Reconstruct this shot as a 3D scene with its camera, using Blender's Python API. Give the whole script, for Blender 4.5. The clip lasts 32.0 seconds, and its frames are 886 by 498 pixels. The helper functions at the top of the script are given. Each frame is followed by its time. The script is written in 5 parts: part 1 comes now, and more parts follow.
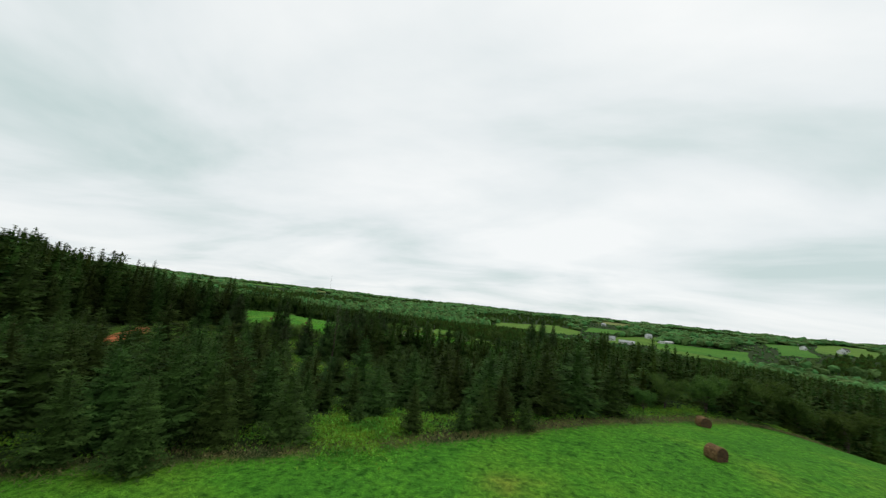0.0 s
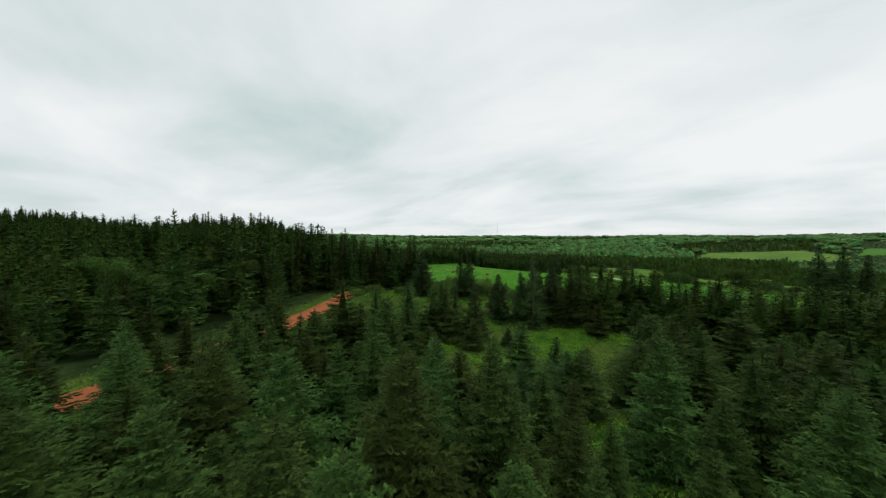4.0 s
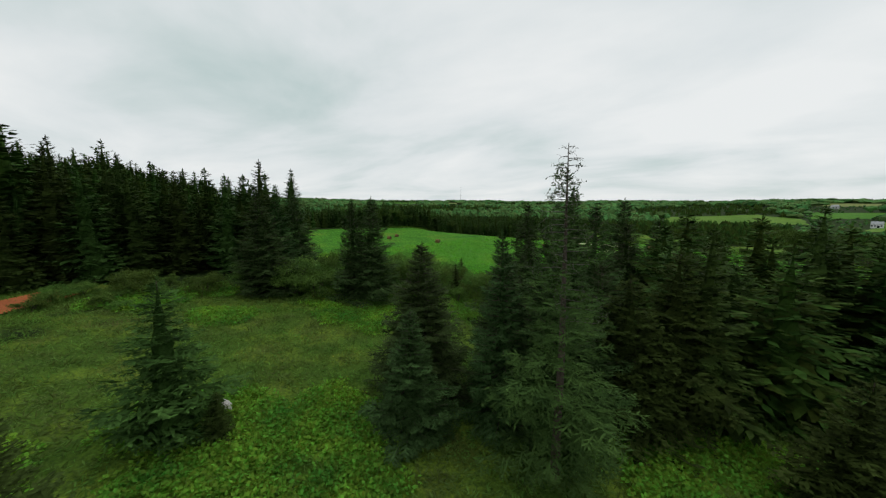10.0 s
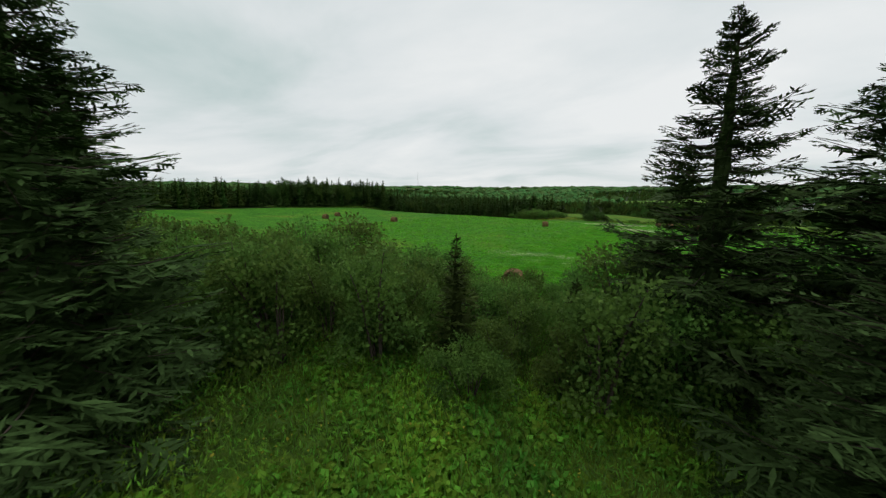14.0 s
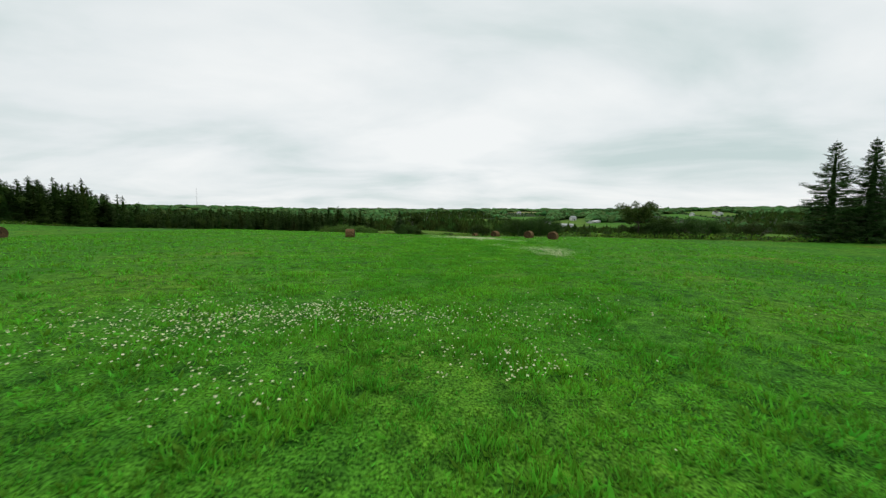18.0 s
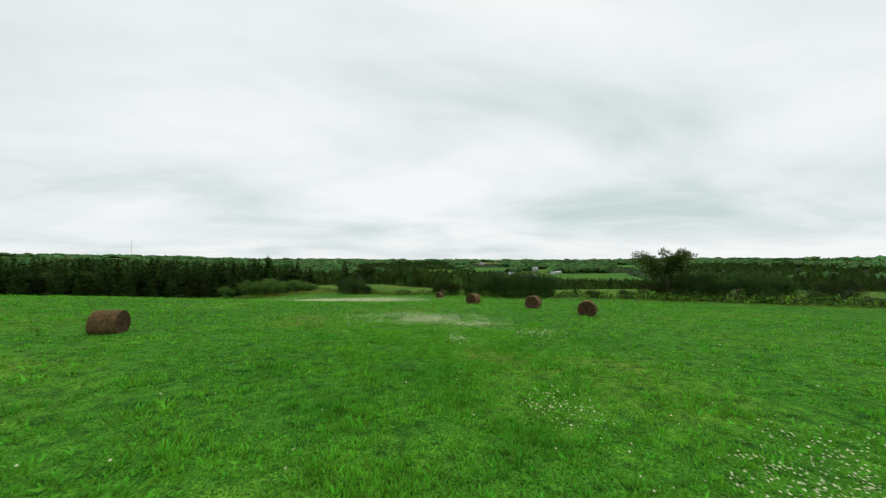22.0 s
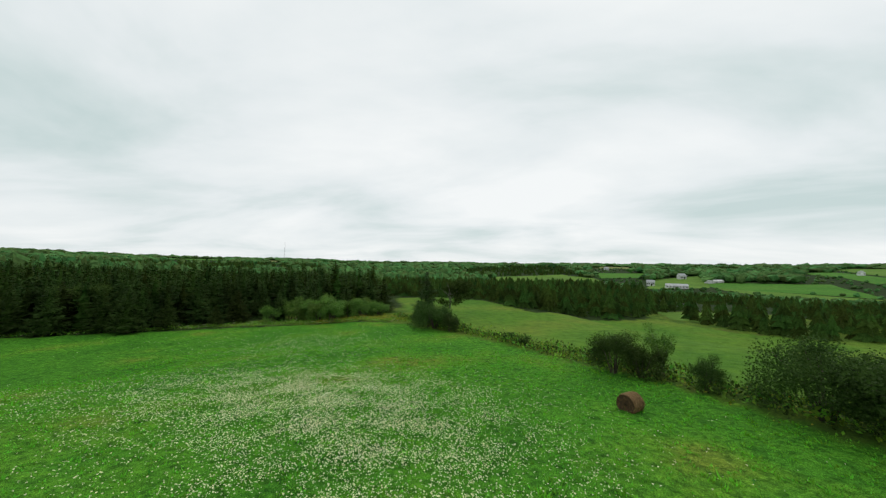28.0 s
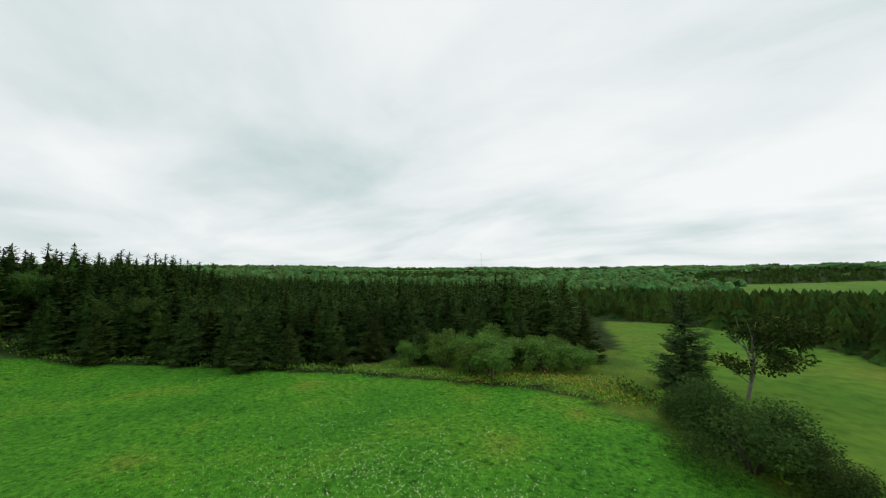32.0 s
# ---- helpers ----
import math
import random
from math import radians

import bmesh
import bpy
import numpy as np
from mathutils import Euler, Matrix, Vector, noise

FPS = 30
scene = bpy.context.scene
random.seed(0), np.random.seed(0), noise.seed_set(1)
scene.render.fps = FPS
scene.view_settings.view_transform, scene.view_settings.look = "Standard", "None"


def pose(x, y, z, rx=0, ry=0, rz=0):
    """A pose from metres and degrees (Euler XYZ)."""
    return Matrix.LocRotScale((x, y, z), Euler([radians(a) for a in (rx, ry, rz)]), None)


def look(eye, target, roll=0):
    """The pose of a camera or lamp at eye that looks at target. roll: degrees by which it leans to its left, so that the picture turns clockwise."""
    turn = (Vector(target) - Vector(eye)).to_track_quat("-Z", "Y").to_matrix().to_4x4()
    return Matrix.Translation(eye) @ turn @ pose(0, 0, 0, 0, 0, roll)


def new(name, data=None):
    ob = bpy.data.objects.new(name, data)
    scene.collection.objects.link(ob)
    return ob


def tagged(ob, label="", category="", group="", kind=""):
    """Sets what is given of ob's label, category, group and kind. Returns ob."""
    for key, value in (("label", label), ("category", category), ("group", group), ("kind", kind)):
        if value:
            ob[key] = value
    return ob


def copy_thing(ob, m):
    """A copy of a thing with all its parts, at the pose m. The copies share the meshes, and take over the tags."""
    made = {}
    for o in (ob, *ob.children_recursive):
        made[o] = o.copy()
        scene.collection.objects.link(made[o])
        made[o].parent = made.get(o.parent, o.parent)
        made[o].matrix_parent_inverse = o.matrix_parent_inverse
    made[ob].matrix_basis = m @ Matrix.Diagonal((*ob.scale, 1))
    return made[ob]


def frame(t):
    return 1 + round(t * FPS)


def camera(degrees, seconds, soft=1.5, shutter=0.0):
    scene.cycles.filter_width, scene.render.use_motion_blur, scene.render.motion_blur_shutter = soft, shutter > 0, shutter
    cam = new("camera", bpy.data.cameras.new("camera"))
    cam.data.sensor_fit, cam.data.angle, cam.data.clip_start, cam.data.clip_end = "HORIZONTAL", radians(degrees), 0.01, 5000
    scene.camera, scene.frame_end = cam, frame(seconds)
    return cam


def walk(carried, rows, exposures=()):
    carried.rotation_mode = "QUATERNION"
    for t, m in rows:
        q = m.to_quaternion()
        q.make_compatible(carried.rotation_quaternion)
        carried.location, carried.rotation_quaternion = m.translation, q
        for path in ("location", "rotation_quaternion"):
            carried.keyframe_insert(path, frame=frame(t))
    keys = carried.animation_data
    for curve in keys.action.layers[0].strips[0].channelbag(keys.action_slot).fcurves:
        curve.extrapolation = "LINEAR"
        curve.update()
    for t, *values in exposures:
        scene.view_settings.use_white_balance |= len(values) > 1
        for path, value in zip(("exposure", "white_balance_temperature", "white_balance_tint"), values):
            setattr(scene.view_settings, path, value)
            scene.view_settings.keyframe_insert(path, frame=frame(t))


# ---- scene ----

CAM_FOV = 104.30
PATH = [
    (0.0, 72.46, -109.81, 16.80, 16.00, 9.24, -5.86),
    (0.5, 70.76, -107.14, 17.12, 31.29, 6.12, -4.42),
    (1.0, 68.69, -104.89, 17.37, 39.73, 3.97, -2.79),
    (1.5, 66.50, -102.95, 17.48, 43.56, 2.48, -1.56),
    (2.0, 64.47, -101.07, 17.52, 45.44, 1.48, -0.88),
    (2.5, 62.41, -99.17, 17.58, 46.01, 0.72, -0.60),
    (3.0, 60.28, -97.07, 17.68, 45.90, -0.01, -0.20),
    (3.5, 57.74, -94.71, 17.72, 44.80, -0.68, -0.02),
    (4.0, 55.00, -92.01, 17.55, 43.03, -1.60, 0.18),
    (4.5, 52.16, -88.96, 17.24, 40.87, -2.70, 0.42),
    (5.0, 49.30, -85.57, 16.84, 38.58, -3.89, 0.67),
    (5.5, 46.49, -81.80, 16.40, 36.45, -5.07, 0.86),
    (6.0, 43.82, -77.65, 15.98, 34.76, -6.17, 0.78),
    (6.5, 41.20, -73.26, 15.49, 33.45, -7.03, 0.59),
    (7.0, 38.65, -68.58, 14.78, 32.67, -7.36, 0.24),
    (7.5, 36.05, -63.79, 13.97, 32.32, -7.25, 0.16),
    (8.0, 33.62, -59.00, 13.39, 32.67, -6.78, -0.08),
    (8.5, 31.21, -54.85, 12.88, 33.47, -6.10, -0.18),
    (9.0, 29.26, -50.67, 12.61, 34.73, -5.95, -0.17),
    (9.5, 27.26, -46.65, 12.38, 36.16, -6.54, -0.06),
    (10.0, 25.14, -43.10, 12.05, 37.07, -7.25, 0.02),
    (10.5, 22.93, -39.65, 11.54, 37.95, -7.53, -0.41),
    (11.0, 21.22, -36.21, 10.95, 38.66, -7.89, -0.64),
    (11.5, 19.12, -32.96, 10.39, 38.83, -8.64, -0.97),
    (12.0, 16.76, -29.88, 9.82, 39.57, -9.05, -1.66),
    (12.5, 13.92, -26.80, 9.18, 38.88, -10.18, -1.52),
    (13.0, 10.92, -23.74, 8.44, 37.14, -10.72, -1.02),
    (13.5, 8.20, -20.63, 7.61, 34.70, -10.40, -0.40),
    (14.0, 5.59, -17.80, 6.58, 29.99, -9.35, 0.03),
    (14.5, 3.38, -14.63, 5.87, 23.02, -7.79, 0.25),
    (15.0, 1.89, -11.08, 5.37, 17.26, -7.57, 0.26),
    (15.5, 0.95, -7.35, 4.99, 12.56, -8.15, 0.18),
    (16.0, 0.39, -3.62, 4.62, 8.74, -8.97, 0.08),
    (16.5, 0.00, -0.00, 4.15, 5.63, -9.50, 0.01),
    (17.0, -0.41, 3.40, 3.50, 3.07, -9.19, 0.01),
    (17.5, -0.53, 6.95, 2.87, 0.92, -7.87, -0.05),
    (18.0, -0.43, 10.55, 2.37, -0.83, -5.69, -0.13),
    (18.5, -0.23, 14.09, 2.09, -2.40, -3.37, -0.15),
    (19.0, 0.04, 17.48, 2.01, -3.90, -1.58, -0.19),
    (19.5, 0.41, 20.82, 2.00, -5.29, -0.35, -0.25),
    (20.0, 0.86, 24.11, 2.06, -6.13, 0.46, -0.21),
    (20.5, 1.26, 27.40, 2.16, -6.68, 1.07, -0.21),
    (21.0, 1.61, 30.79, 2.29, -6.90, 1.60, -0.45),
    (21.5, 1.90, 34.37, 2.46, -6.96, 2.22, -0.48),
    (22.0, 2.08, 38.08, 2.67, -7.04, 2.73, -0.13),
    (22.5, 2.25, 41.84, 2.90, -7.06, 3.16, -0.22),
    (23.0, 2.68, 45.72, 3.18, -6.91, 3.42, -0.41),
    (23.5, 3.23, 49.55, 3.49, -6.50, 3.60, -0.29),
    (24.0, 3.66, 53.30, 3.79, -5.97, 3.50, -0.49),
    (24.5, 3.95, 56.94, 4.07, -5.06, 3.26, -0.70),
    (25.0, 4.14, 60.69, 4.24, -3.79, 3.05, -0.74),
    (25.5, 4.23, 64.51, 4.33, -2.16, 2.88, -0.78),
    (26.0, 4.21, 68.40, 4.41, -0.16, 2.78, -0.87),
    (26.5, 4.08, 72.31, 4.50, 2.20, 2.76, -0.91),
    (27.0, 3.84, 76.23, 4.67, 4.93, 2.85, -0.66),
    (27.5, 3.32, 80.24, 4.94, 7.96, 2.90, -0.69),
    (28.0, 2.54, 84.37, 5.29, 11.39, 3.08, -0.76),
    (28.5, 1.47, 88.62, 5.70, 15.28, 3.16, -0.80),
    (29.0, 0.35, 93.06, 6.09, 19.51, 3.18, -0.91),
    (29.5, -1.32, 97.60, 6.37, 23.31, 3.42, -0.84),
    (30.0, -3.24, 101.97, 6.51, 26.77, 3.57, -0.38),
    (30.5, -5.29, 106.14, 6.59, 30.09, 3.72, -0.28),
    (31.0, -7.09, 110.30, 6.66, 33.83, 3.77, 0.38),
    (31.5, -8.85, 114.46, 6.60, 38.21, 4.04, 0.39),
    (32.0, -10.76, 118.52, 6.47, 42.83, 4.15, 0.37),
]
cam = camera(CAM_FOV, 32.0, soft=1.3, shutter=0.1)
walk(cam, [(t, pose(x, y, z, 90 + pitch, roll, yaw)) for t, x, y, z, yaw, pitch, roll in PATH],
     [(0, 0.04), (6, -0.06), (13, -0.12), (17, -0.04), (19, 0.03), (32, 0.03)])
rng = np.random.default_rng(7)

# ---------------------------------------------------------------- light: overcast summer sky
world = bpy.data.worlds.new("overcast_sky")
scene.world = world
world.use_nodes = True
wn, wl = world.node_tree.nodes, world.node_tree.links
wn.clear()


def wnode(kind, **props):
    n = wn.new(kind)
    for k, v in props.items():
        n.inputs[k].default_value = v
    return n


def wmath(op, a, b=None, c=None):
    n = wn.new("ShaderNodeMath")
    n.operation = op
    for i, v in enumerate((a, b, c)):
        if v is None:
            continue
        if isinstance(v, (int, float)):
            n.inputs[i].default_value = v
        else:
            wl.new(v, n.inputs[i])
    return n.outputs[0]


sky = wn.new("ShaderNodeTexSky")
sky.sky_type = "NISHITA"
sky.sun_disc = False
sky.sun_elevation, sky.sun_rotation = radians(48), radians(20)
coord = wn.new("ShaderNodeTexCoord")
sep = wn.new("ShaderNodeSeparateXYZ")
wl.new(coord.outputs["Generated"], sep.inputs[0])
up = wmath("MAXIMUM", sep.outputs[2], 0.0)
flat = wmath("ADD", up, 0.16)
comb = wn.new("ShaderNodeCombineXYZ")
wl.new(wmath("DIVIDE", sep.outputs[0], flat), comb.inputs[0])
wl.new(wmath("DIVIDE", sep.outputs[1], flat), comb.inputs[1])
stretch = wn.new("ShaderNodeMapping")
stretch.inputs["Scale"].default_value = (0.7, 1.0, 1.0)
stretch.inputs["Rotation"].default_value = (0, 0, radians(25))
stretch.inputs["Location"].default_value = (3.1, 1.7, 0.0)
wl.new(comb.outputs[0], stretch.inputs[0])
big = wnode("ShaderNodeTexNoise", Scale=0.75, Detail=6.0, Roughness=0.52, Distortion=0.35)
wl.new(stretch.outputs[0], big.inputs["Vector"])
ramp = wn.new("ShaderNodeValToRGB")
ramp.color_ramp.elements[0].position, ramp.color_ramp.elements[0].color = 0.31, (0.56, 0.67, 0.665, 1)
ramp.color_ramp.elements[1].position, ramp.color_ramp.elements[1].color = 0.62, (0.895, 0.92, 0.92, 1)
mid = ramp.color_ramp.elements.new(0.48)
mid.color = (0.78, 0.83, 0.84, 1)
wl.new(big.outputs[0], ramp.inputs[0])
mixsky = wn.new("ShaderNodeMix")
mixsky.data_type = "RGBA"
mixsky.inputs["Factor"].default_value = 0.97
dim = wn.new("ShaderNodeMix")
dim.data_type, dim.blend_type = "RGBA", "MULTIPLY"
dim.inputs["Factor"].default_value = 1.0
dim.inputs["B"].default_value = (0.1, 0.1, 0.1, 1)
wl.new(sky.outputs[0], dim.inputs["A"])
wl.new(dim.outputs["Result"], mixsky.inputs["A"])
wl.new(ramp.outputs[0], mixsky.inputs["B"])
back = wn.new("ShaderNodeBackground")
back.inputs["Strength"].default_value = 1.0
wl.new(mixsky.outputs["Result"], back.inputs["Color"])
wout = wn.new("ShaderNodeOutputWorld")
wl.new(back.outputs[0], wout.inputs["Surface"])

sun = new("sun", bpy.data.lights.new("sun", "SUN"))
sun.data.energy, sun.data.angle, sun.data.color = 0.6, radians(35), (1.0, 0.97, 0.92)
sun.matrix_world = look((0, 0, 100), (-40, -75, 0))


# ---------------------------------------------------------------- materials
def material(name, base, vary=0.35, scale=3.0, fine=40.0, rough=0.85, bump=0.2, bump_scale=60.0, spec=0.25,
             second=None, by_object=0.0, island=0.0, blend=0.5, metal=0.0, hue=0.0, leaf=0.0):
    """Procedural surface: two colours mixed by coarse noise, grain by fine noise, with relief and random tint."""
    m = bpy.data.materials.new(name)
    m.use_nodes = True
    n, l = m.node_tree.nodes, m.node_tree.links
    bsdf = n["Principled BSDF"]
    geo = n.new("ShaderNodeNewGeometry")
    tc = n.new("ShaderNodeTexCoord")
    pos = geo.outputs["Position"] if not by_object else tc.outputs["Object"]

    def tex(s, d=4.0):
        t = n.new("ShaderNodeTexNoise")
        t.inputs["Scale"].default_value, t.inputs["Detail"].default_value = s, d
        l.new(pos, t.inputs["Vector"])
        return t.outputs[0]

    second = second or tuple(c * 0.6 for c in base)
    r = n.new("ShaderNodeValToRGB")
    r.color_ramp.elements[0].position, r.color_ramp.elements[1].position = blend - 0.18, blend + 0.18
    r.color_ramp.elements[0].color, r.color_ramp.elements[1].color = (*second, 1), (*base, 1)
    l.new(tex(scale), r.inputs[0])
    grain = n.new("ShaderNodeMapRange")
    grain.inputs["From Min"].default_value, grain.inputs["From Max"].default_value = 0.25, 0.75
    grain.inputs["To Min"].default_value, grain.inputs["To Max"].default_value = 1 - vary, 1 + vary
    l.new(tex(fine, 3.0), grain.inputs[0])
    factor = grain.outputs[0]

    def times(a, src, amount):
        mr = n.new("ShaderNodeMapRange")
        mr.inputs["To Min"].default_value, mr.inputs["To Max"].default_value = 1 - amount, 1 + amount
        l.new(src, mr.inputs[0])
        mul = n.new("ShaderNodeMath")
        mul.operation = "MULTIPLY"
        l.new(a, mul.inputs[0])
        l.new(mr.outputs[0], mul.inputs[1])
        return mul.outputs[0]

    info = n.new("ShaderNodeObjectInfo")
    if by_object:
        factor = times(factor, info.outputs["Random"], by_object)
    if island:
        factor = times(factor, geo.outputs["Random Per Island"], island)
    hsv = n.new("ShaderNodeHueSaturation")
    l.new(r.outputs[0], hsv.inputs["Color"])
    l.new(factor, hsv.inputs["Value"])
    if hue:
        mr = n.new("ShaderNodeMapRange")
        mr.inputs["To Min"].default_value, mr.inputs["To Max"].default_value = 0.5 - hue, 0.5 + hue
        l.new(info.outputs["Random"] if by_object else geo.outputs["Random Per Island"], mr.inputs[0])
        l.new(mr.outputs[0], hsv.inputs["Hue"])
    l.new(hsv.outputs[0], bsdf.inputs["Base Color"])
    bsdf.inputs["Roughness"].default_value = rough
    bsdf.inputs["Specular IOR Level"].default_value = spec
    bsdf.inputs["Metallic"].default_value = metal
    if bump:
        b = n.new("ShaderNodeBump")
        b.inputs["Strength"].default_value = bump
        b.inputs["Distance"].default_value = 0.05
        l.new(tex(bump_scale, 3.0), b.inputs["Height"])
        l.new(b.outputs[0], bsdf.inputs["Normal"])
    if leaf:                         # light passes through thin leaves
        tr = n.new("ShaderNodeBsdfTranslucent")
        l.new(hsv.outputs[0], tr.inputs["Color"])
        mx = n.new("ShaderNodeMixShader")
        mx.inputs[0].default_value = leaf
        l.new(bsdf.outputs[0], mx.inputs[1])
        l.new(tr.outputs[0], mx.inputs[2])
        l.new(mx.outputs[0], n["Material Output"].inputs["Surface"])
    return m


SPRUCE = material("spruce_needles", (0.066, 0.116, 0.026), 0.35, 1.1, 14.0, 0.75, 0, second=(0.025, 0.046, 0.011), by_object=0.35, island=0.3, hue=0.025, spec=0.02)
CLOSE_NEEDLES = material("shaggy_spruce_needles", (0.07, 0.128, 0.04), 0.35, 0.8, 9.0, 0.75, 0, second=(0.028, 0.052, 0.015), by_object=0.2, island=0.3, hue=0.02, spec=0.02)
BLUE_NEEDLES = material("blue_green_needles", (0.09, 0.172, 0.052), 0.3, 1.1, 14.0, 0.75, 0, second=(0.045, 0.095, 0.034), by_object=0.1, island=0.25, spec=0.02, leaf=0.1)
FOREST = material("forest_needles", (0.058, 0.1, 0.018), 0.4, 0.12, 2.2, 0.8, 0, second=(0.022, 0.048, 0.01), island=0.35, hue=0.03, spec=0.02)
BROAD_LEAF = material("broad_leaves", (0.095, 0.165, 0.03), 0.35, 1.0, 9.0, 0.6, 0, second=(0.045, 0.09, 0.02), by_object=0.3, hue=0.025, spec=0.06, leaf=0.3)
RIM_NEEDLES = material("rim_needles", (0.07, 0.128, 0.03), 0.35, 0.22, 3.0, 0.8, 0, second=(0.03, 0.06, 0.015), island=0.3, hue=0.02, spec=0.02)
LEAF = material("shrub_leaves", (0.155, 0.262, 0.05), 0.35, 1.0, 9.0, 0.6, 0, second=(0.065, 0.13, 0.028), by_object=0.3, hue=0.02, spec=0.06, leaf=0.35)
HEDGE_LEAF = material("hedge_leaves", (0.066, 0.118, 0.024), 0.35, 1.0, 9.0, 0.6, 0, second=(0.03, 0.06, 0.015), by_object=0.3, hue=0.02, spec=0.06, leaf=0.3)
SILVER_LEAF = material("willow_leaves", (0.15, 0.285, 0.05), 0.3, 1.0, 9.0, 0.6, 0, second=(0.085, 0.165, 0.036), by_object=0.2, hue=0.015, spec=0.06, leaf=0.3)
# far leaves kept pale and greyish: the haze of distance is in this colour
HAZED_HILLWOOD = material("far_broadleaf", (0.1, 0.19, 0.055), 0.35, 0.02, 0.4, 0.8, 0, second=(0.038, 0.098, 0.028), island=0.35, hue=0.03, spec=0.02)
BARK = material("spruce_bark", (0.11, 0.085, 0.065), 0.4, 4.0, 30.0, 0.95, 0.5, 30.0, by_object=0.2, second=(0.06, 0.048, 0.04))
TWIGWOOD = material("larch_twigs", (0.18, 0.165, 0.14), 0.35, 4.0, 30.0, 0.95, 0.4, 40.0, by_object=0.15)
GREYWOOD = material("dead_grey_wood", (0.22, 0.2, 0.18), 0.35, 4.0, 30.0, 0.95, 0.4, 40.0, by_object=0.15)
GRASS = material("hay_grass_blades", (0.19, 0.5, 0.036), 0.25, 0.35, 3.0, 0.6, 0, second=(0.105, 0.36, 0.03), island=0.5, hue=0.02, spec=0.06, leaf=0.4)
DARKTUFT = material("dark_clover", (0.07, 0.25, 0.03), 0.25, 0.5, 4.0, 0.65, 0, second=(0.035, 0.13, 0.024), island=0.4, hue=0.02, spec=0.06, leaf=0.3)
WEED = material("clearing_weeds", (0.23, 0.42, 0.04), 0.3, 0.35, 3.0, 0.65, 0, second=(0.085, 0.23, 0.03), island=0.4, hue=0.025, spec=0.06, leaf=0.35)
WEEDGRASS = material("rough_grass", (0.115, 0.235, 0.035), 0.3, 0.3, 3.0, 0.7, 0, second=(0.12, 0.165, 0.042), island=0.4, hue=0.02, spec=0.06, leaf=0.35)
LARCH = material("larch_needles", (0.082, 0.15, 0.036), 0.3, 1.0, 9.0, 0.7, 0, second=(0.036, 0.075, 0.02), by_object=0.1, spec=0.02)
STRAWGRASS = material("dry_edge_grass", (0.2, 0.165, 0.062), 0.3, 0.6, 4.0, 0.8, 0, second=(0.11, 0.13, 0.045), island=0.35, hue=0.02)
WHITEFLOWER = material("white_daisies", (0.88, 0.88, 0.62), 0.1, 2.0, 20.0, 0.7, 0, second=(0.75, 0.73, 0.42), island=0.15, leaf=0.3)
YELLOWFLOWER = material("goldenrod_heads", (0.48, 0.42, 0.045), 0.25, 2.0, 20.0, 0.8, 0, second=(0.3, 0.3, 0.035), island=0.3, leaf=0.3)
HAY = material("bale_straw", (0.235, 0.14, 0.06), 0.5, 5.0, 55.0, 0.95, 0.8, 70.0, second=(0.11, 0.063, 0.027), by_object=0.12)
PALESTRAW = material("pale_straw_strands", (0.36, 0.24, 0.11), 0.3, 5.0, 40.0, 0.9, 0, second=(0.22, 0.13, 0.06), island=0.4)
HAYEND = material("bale_end_straw", (0.13, 0.075, 0.035), 0.5, 7.0, 60.0, 0.95, 0.9, 80.0, second=(0.05, 0.03, 0.019), by_object=0.12)
DIRT = material("red_clay_road", (0.42, 0.135, 0.05), 0.22, 0.5, 6.0, 0.95, 0.4, 12.0, second=(0.32, 0.1, 0.042), spec=0.1)
FIELD_A = material("far_meadow", (0.13, 0.225, 0.04), 0.25, 0.02, 0.25, 0.9, 0, second=(0.085, 0.17, 0.03), spec=0.02)
FIELD_B = material("far_crop", (0.085, 0.2, 0.03), 0.25, 0.02, 0.25, 0.9, 0, second=(0.06, 0.17, 0.026), spec=0.02)
FIELD_C = material("far_stubble", (0.19, 0.21, 0.07), 0.12, 0.02, 0.6, 0.9, 0, second=(0.17, 0.2, 0.07), spec=0.02)
WHITEWALL = material("white_siding", (0.75, 0.75, 0.74), 0.06, 0.5, 4.0, 0.6, 0)
GREYROOF = material("grey_metal_roof", (0.42, 0.44, 0.45), 0.1, 0.5, 3.0, 0.5, 0)
REDROOF = material("dark_shingle_roof", (0.12, 0.1, 0.1), 0.15, 0.5, 4.0, 0.8, 0)
GLASSDARK = material("dark_window", (0.02, 0.025, 0.03), 0.1, 1.0, 4.0, 0.15, 0, spec=0.5)
STONE = material("pale_stone", (0.6, 0.58, 0.54), 0.2, 3.0, 14.0, 0.85, 0.6, 14.0)
STEEL = material("galvanised_steel", (0.5, 0.5, 0.5), 0.1, 2.0, 9.0, 0.5, 0, metal=0.6)

# ---------------------------------------------------------------- the lie of the land
HILLS = [(72, -112, 7.8), (106, -86, 7.8), (85, -78, 7.6), (60, -88, 6.8), (95, -52, 4.4), (34, -104, 8.2), (12, -78, 5.8), (-4, -62, 4.6),
         (-24, -42, 2.9), (46, -80, 4.6), (34, -57, -1.6), (19, -64, -0.6), (22, -41, -0.8), (42, -32, -4.5), (8, -32, 0.6), (0, -20, 0.9), (16, -18, -0.6),
         (0, 4, 0.0), (32, -10, -5.0), (-45, 20, 0.6), (-70, 48, -0.4), (-11, 56, -0.5), (18, 68, -1.6), (10, 108, -4.1),
         (-5, 146, -6.3), (-62, 144, -8.0), (48, 92, -3.2), (-100, 40, 1.5), (66, 68, -2.0)]
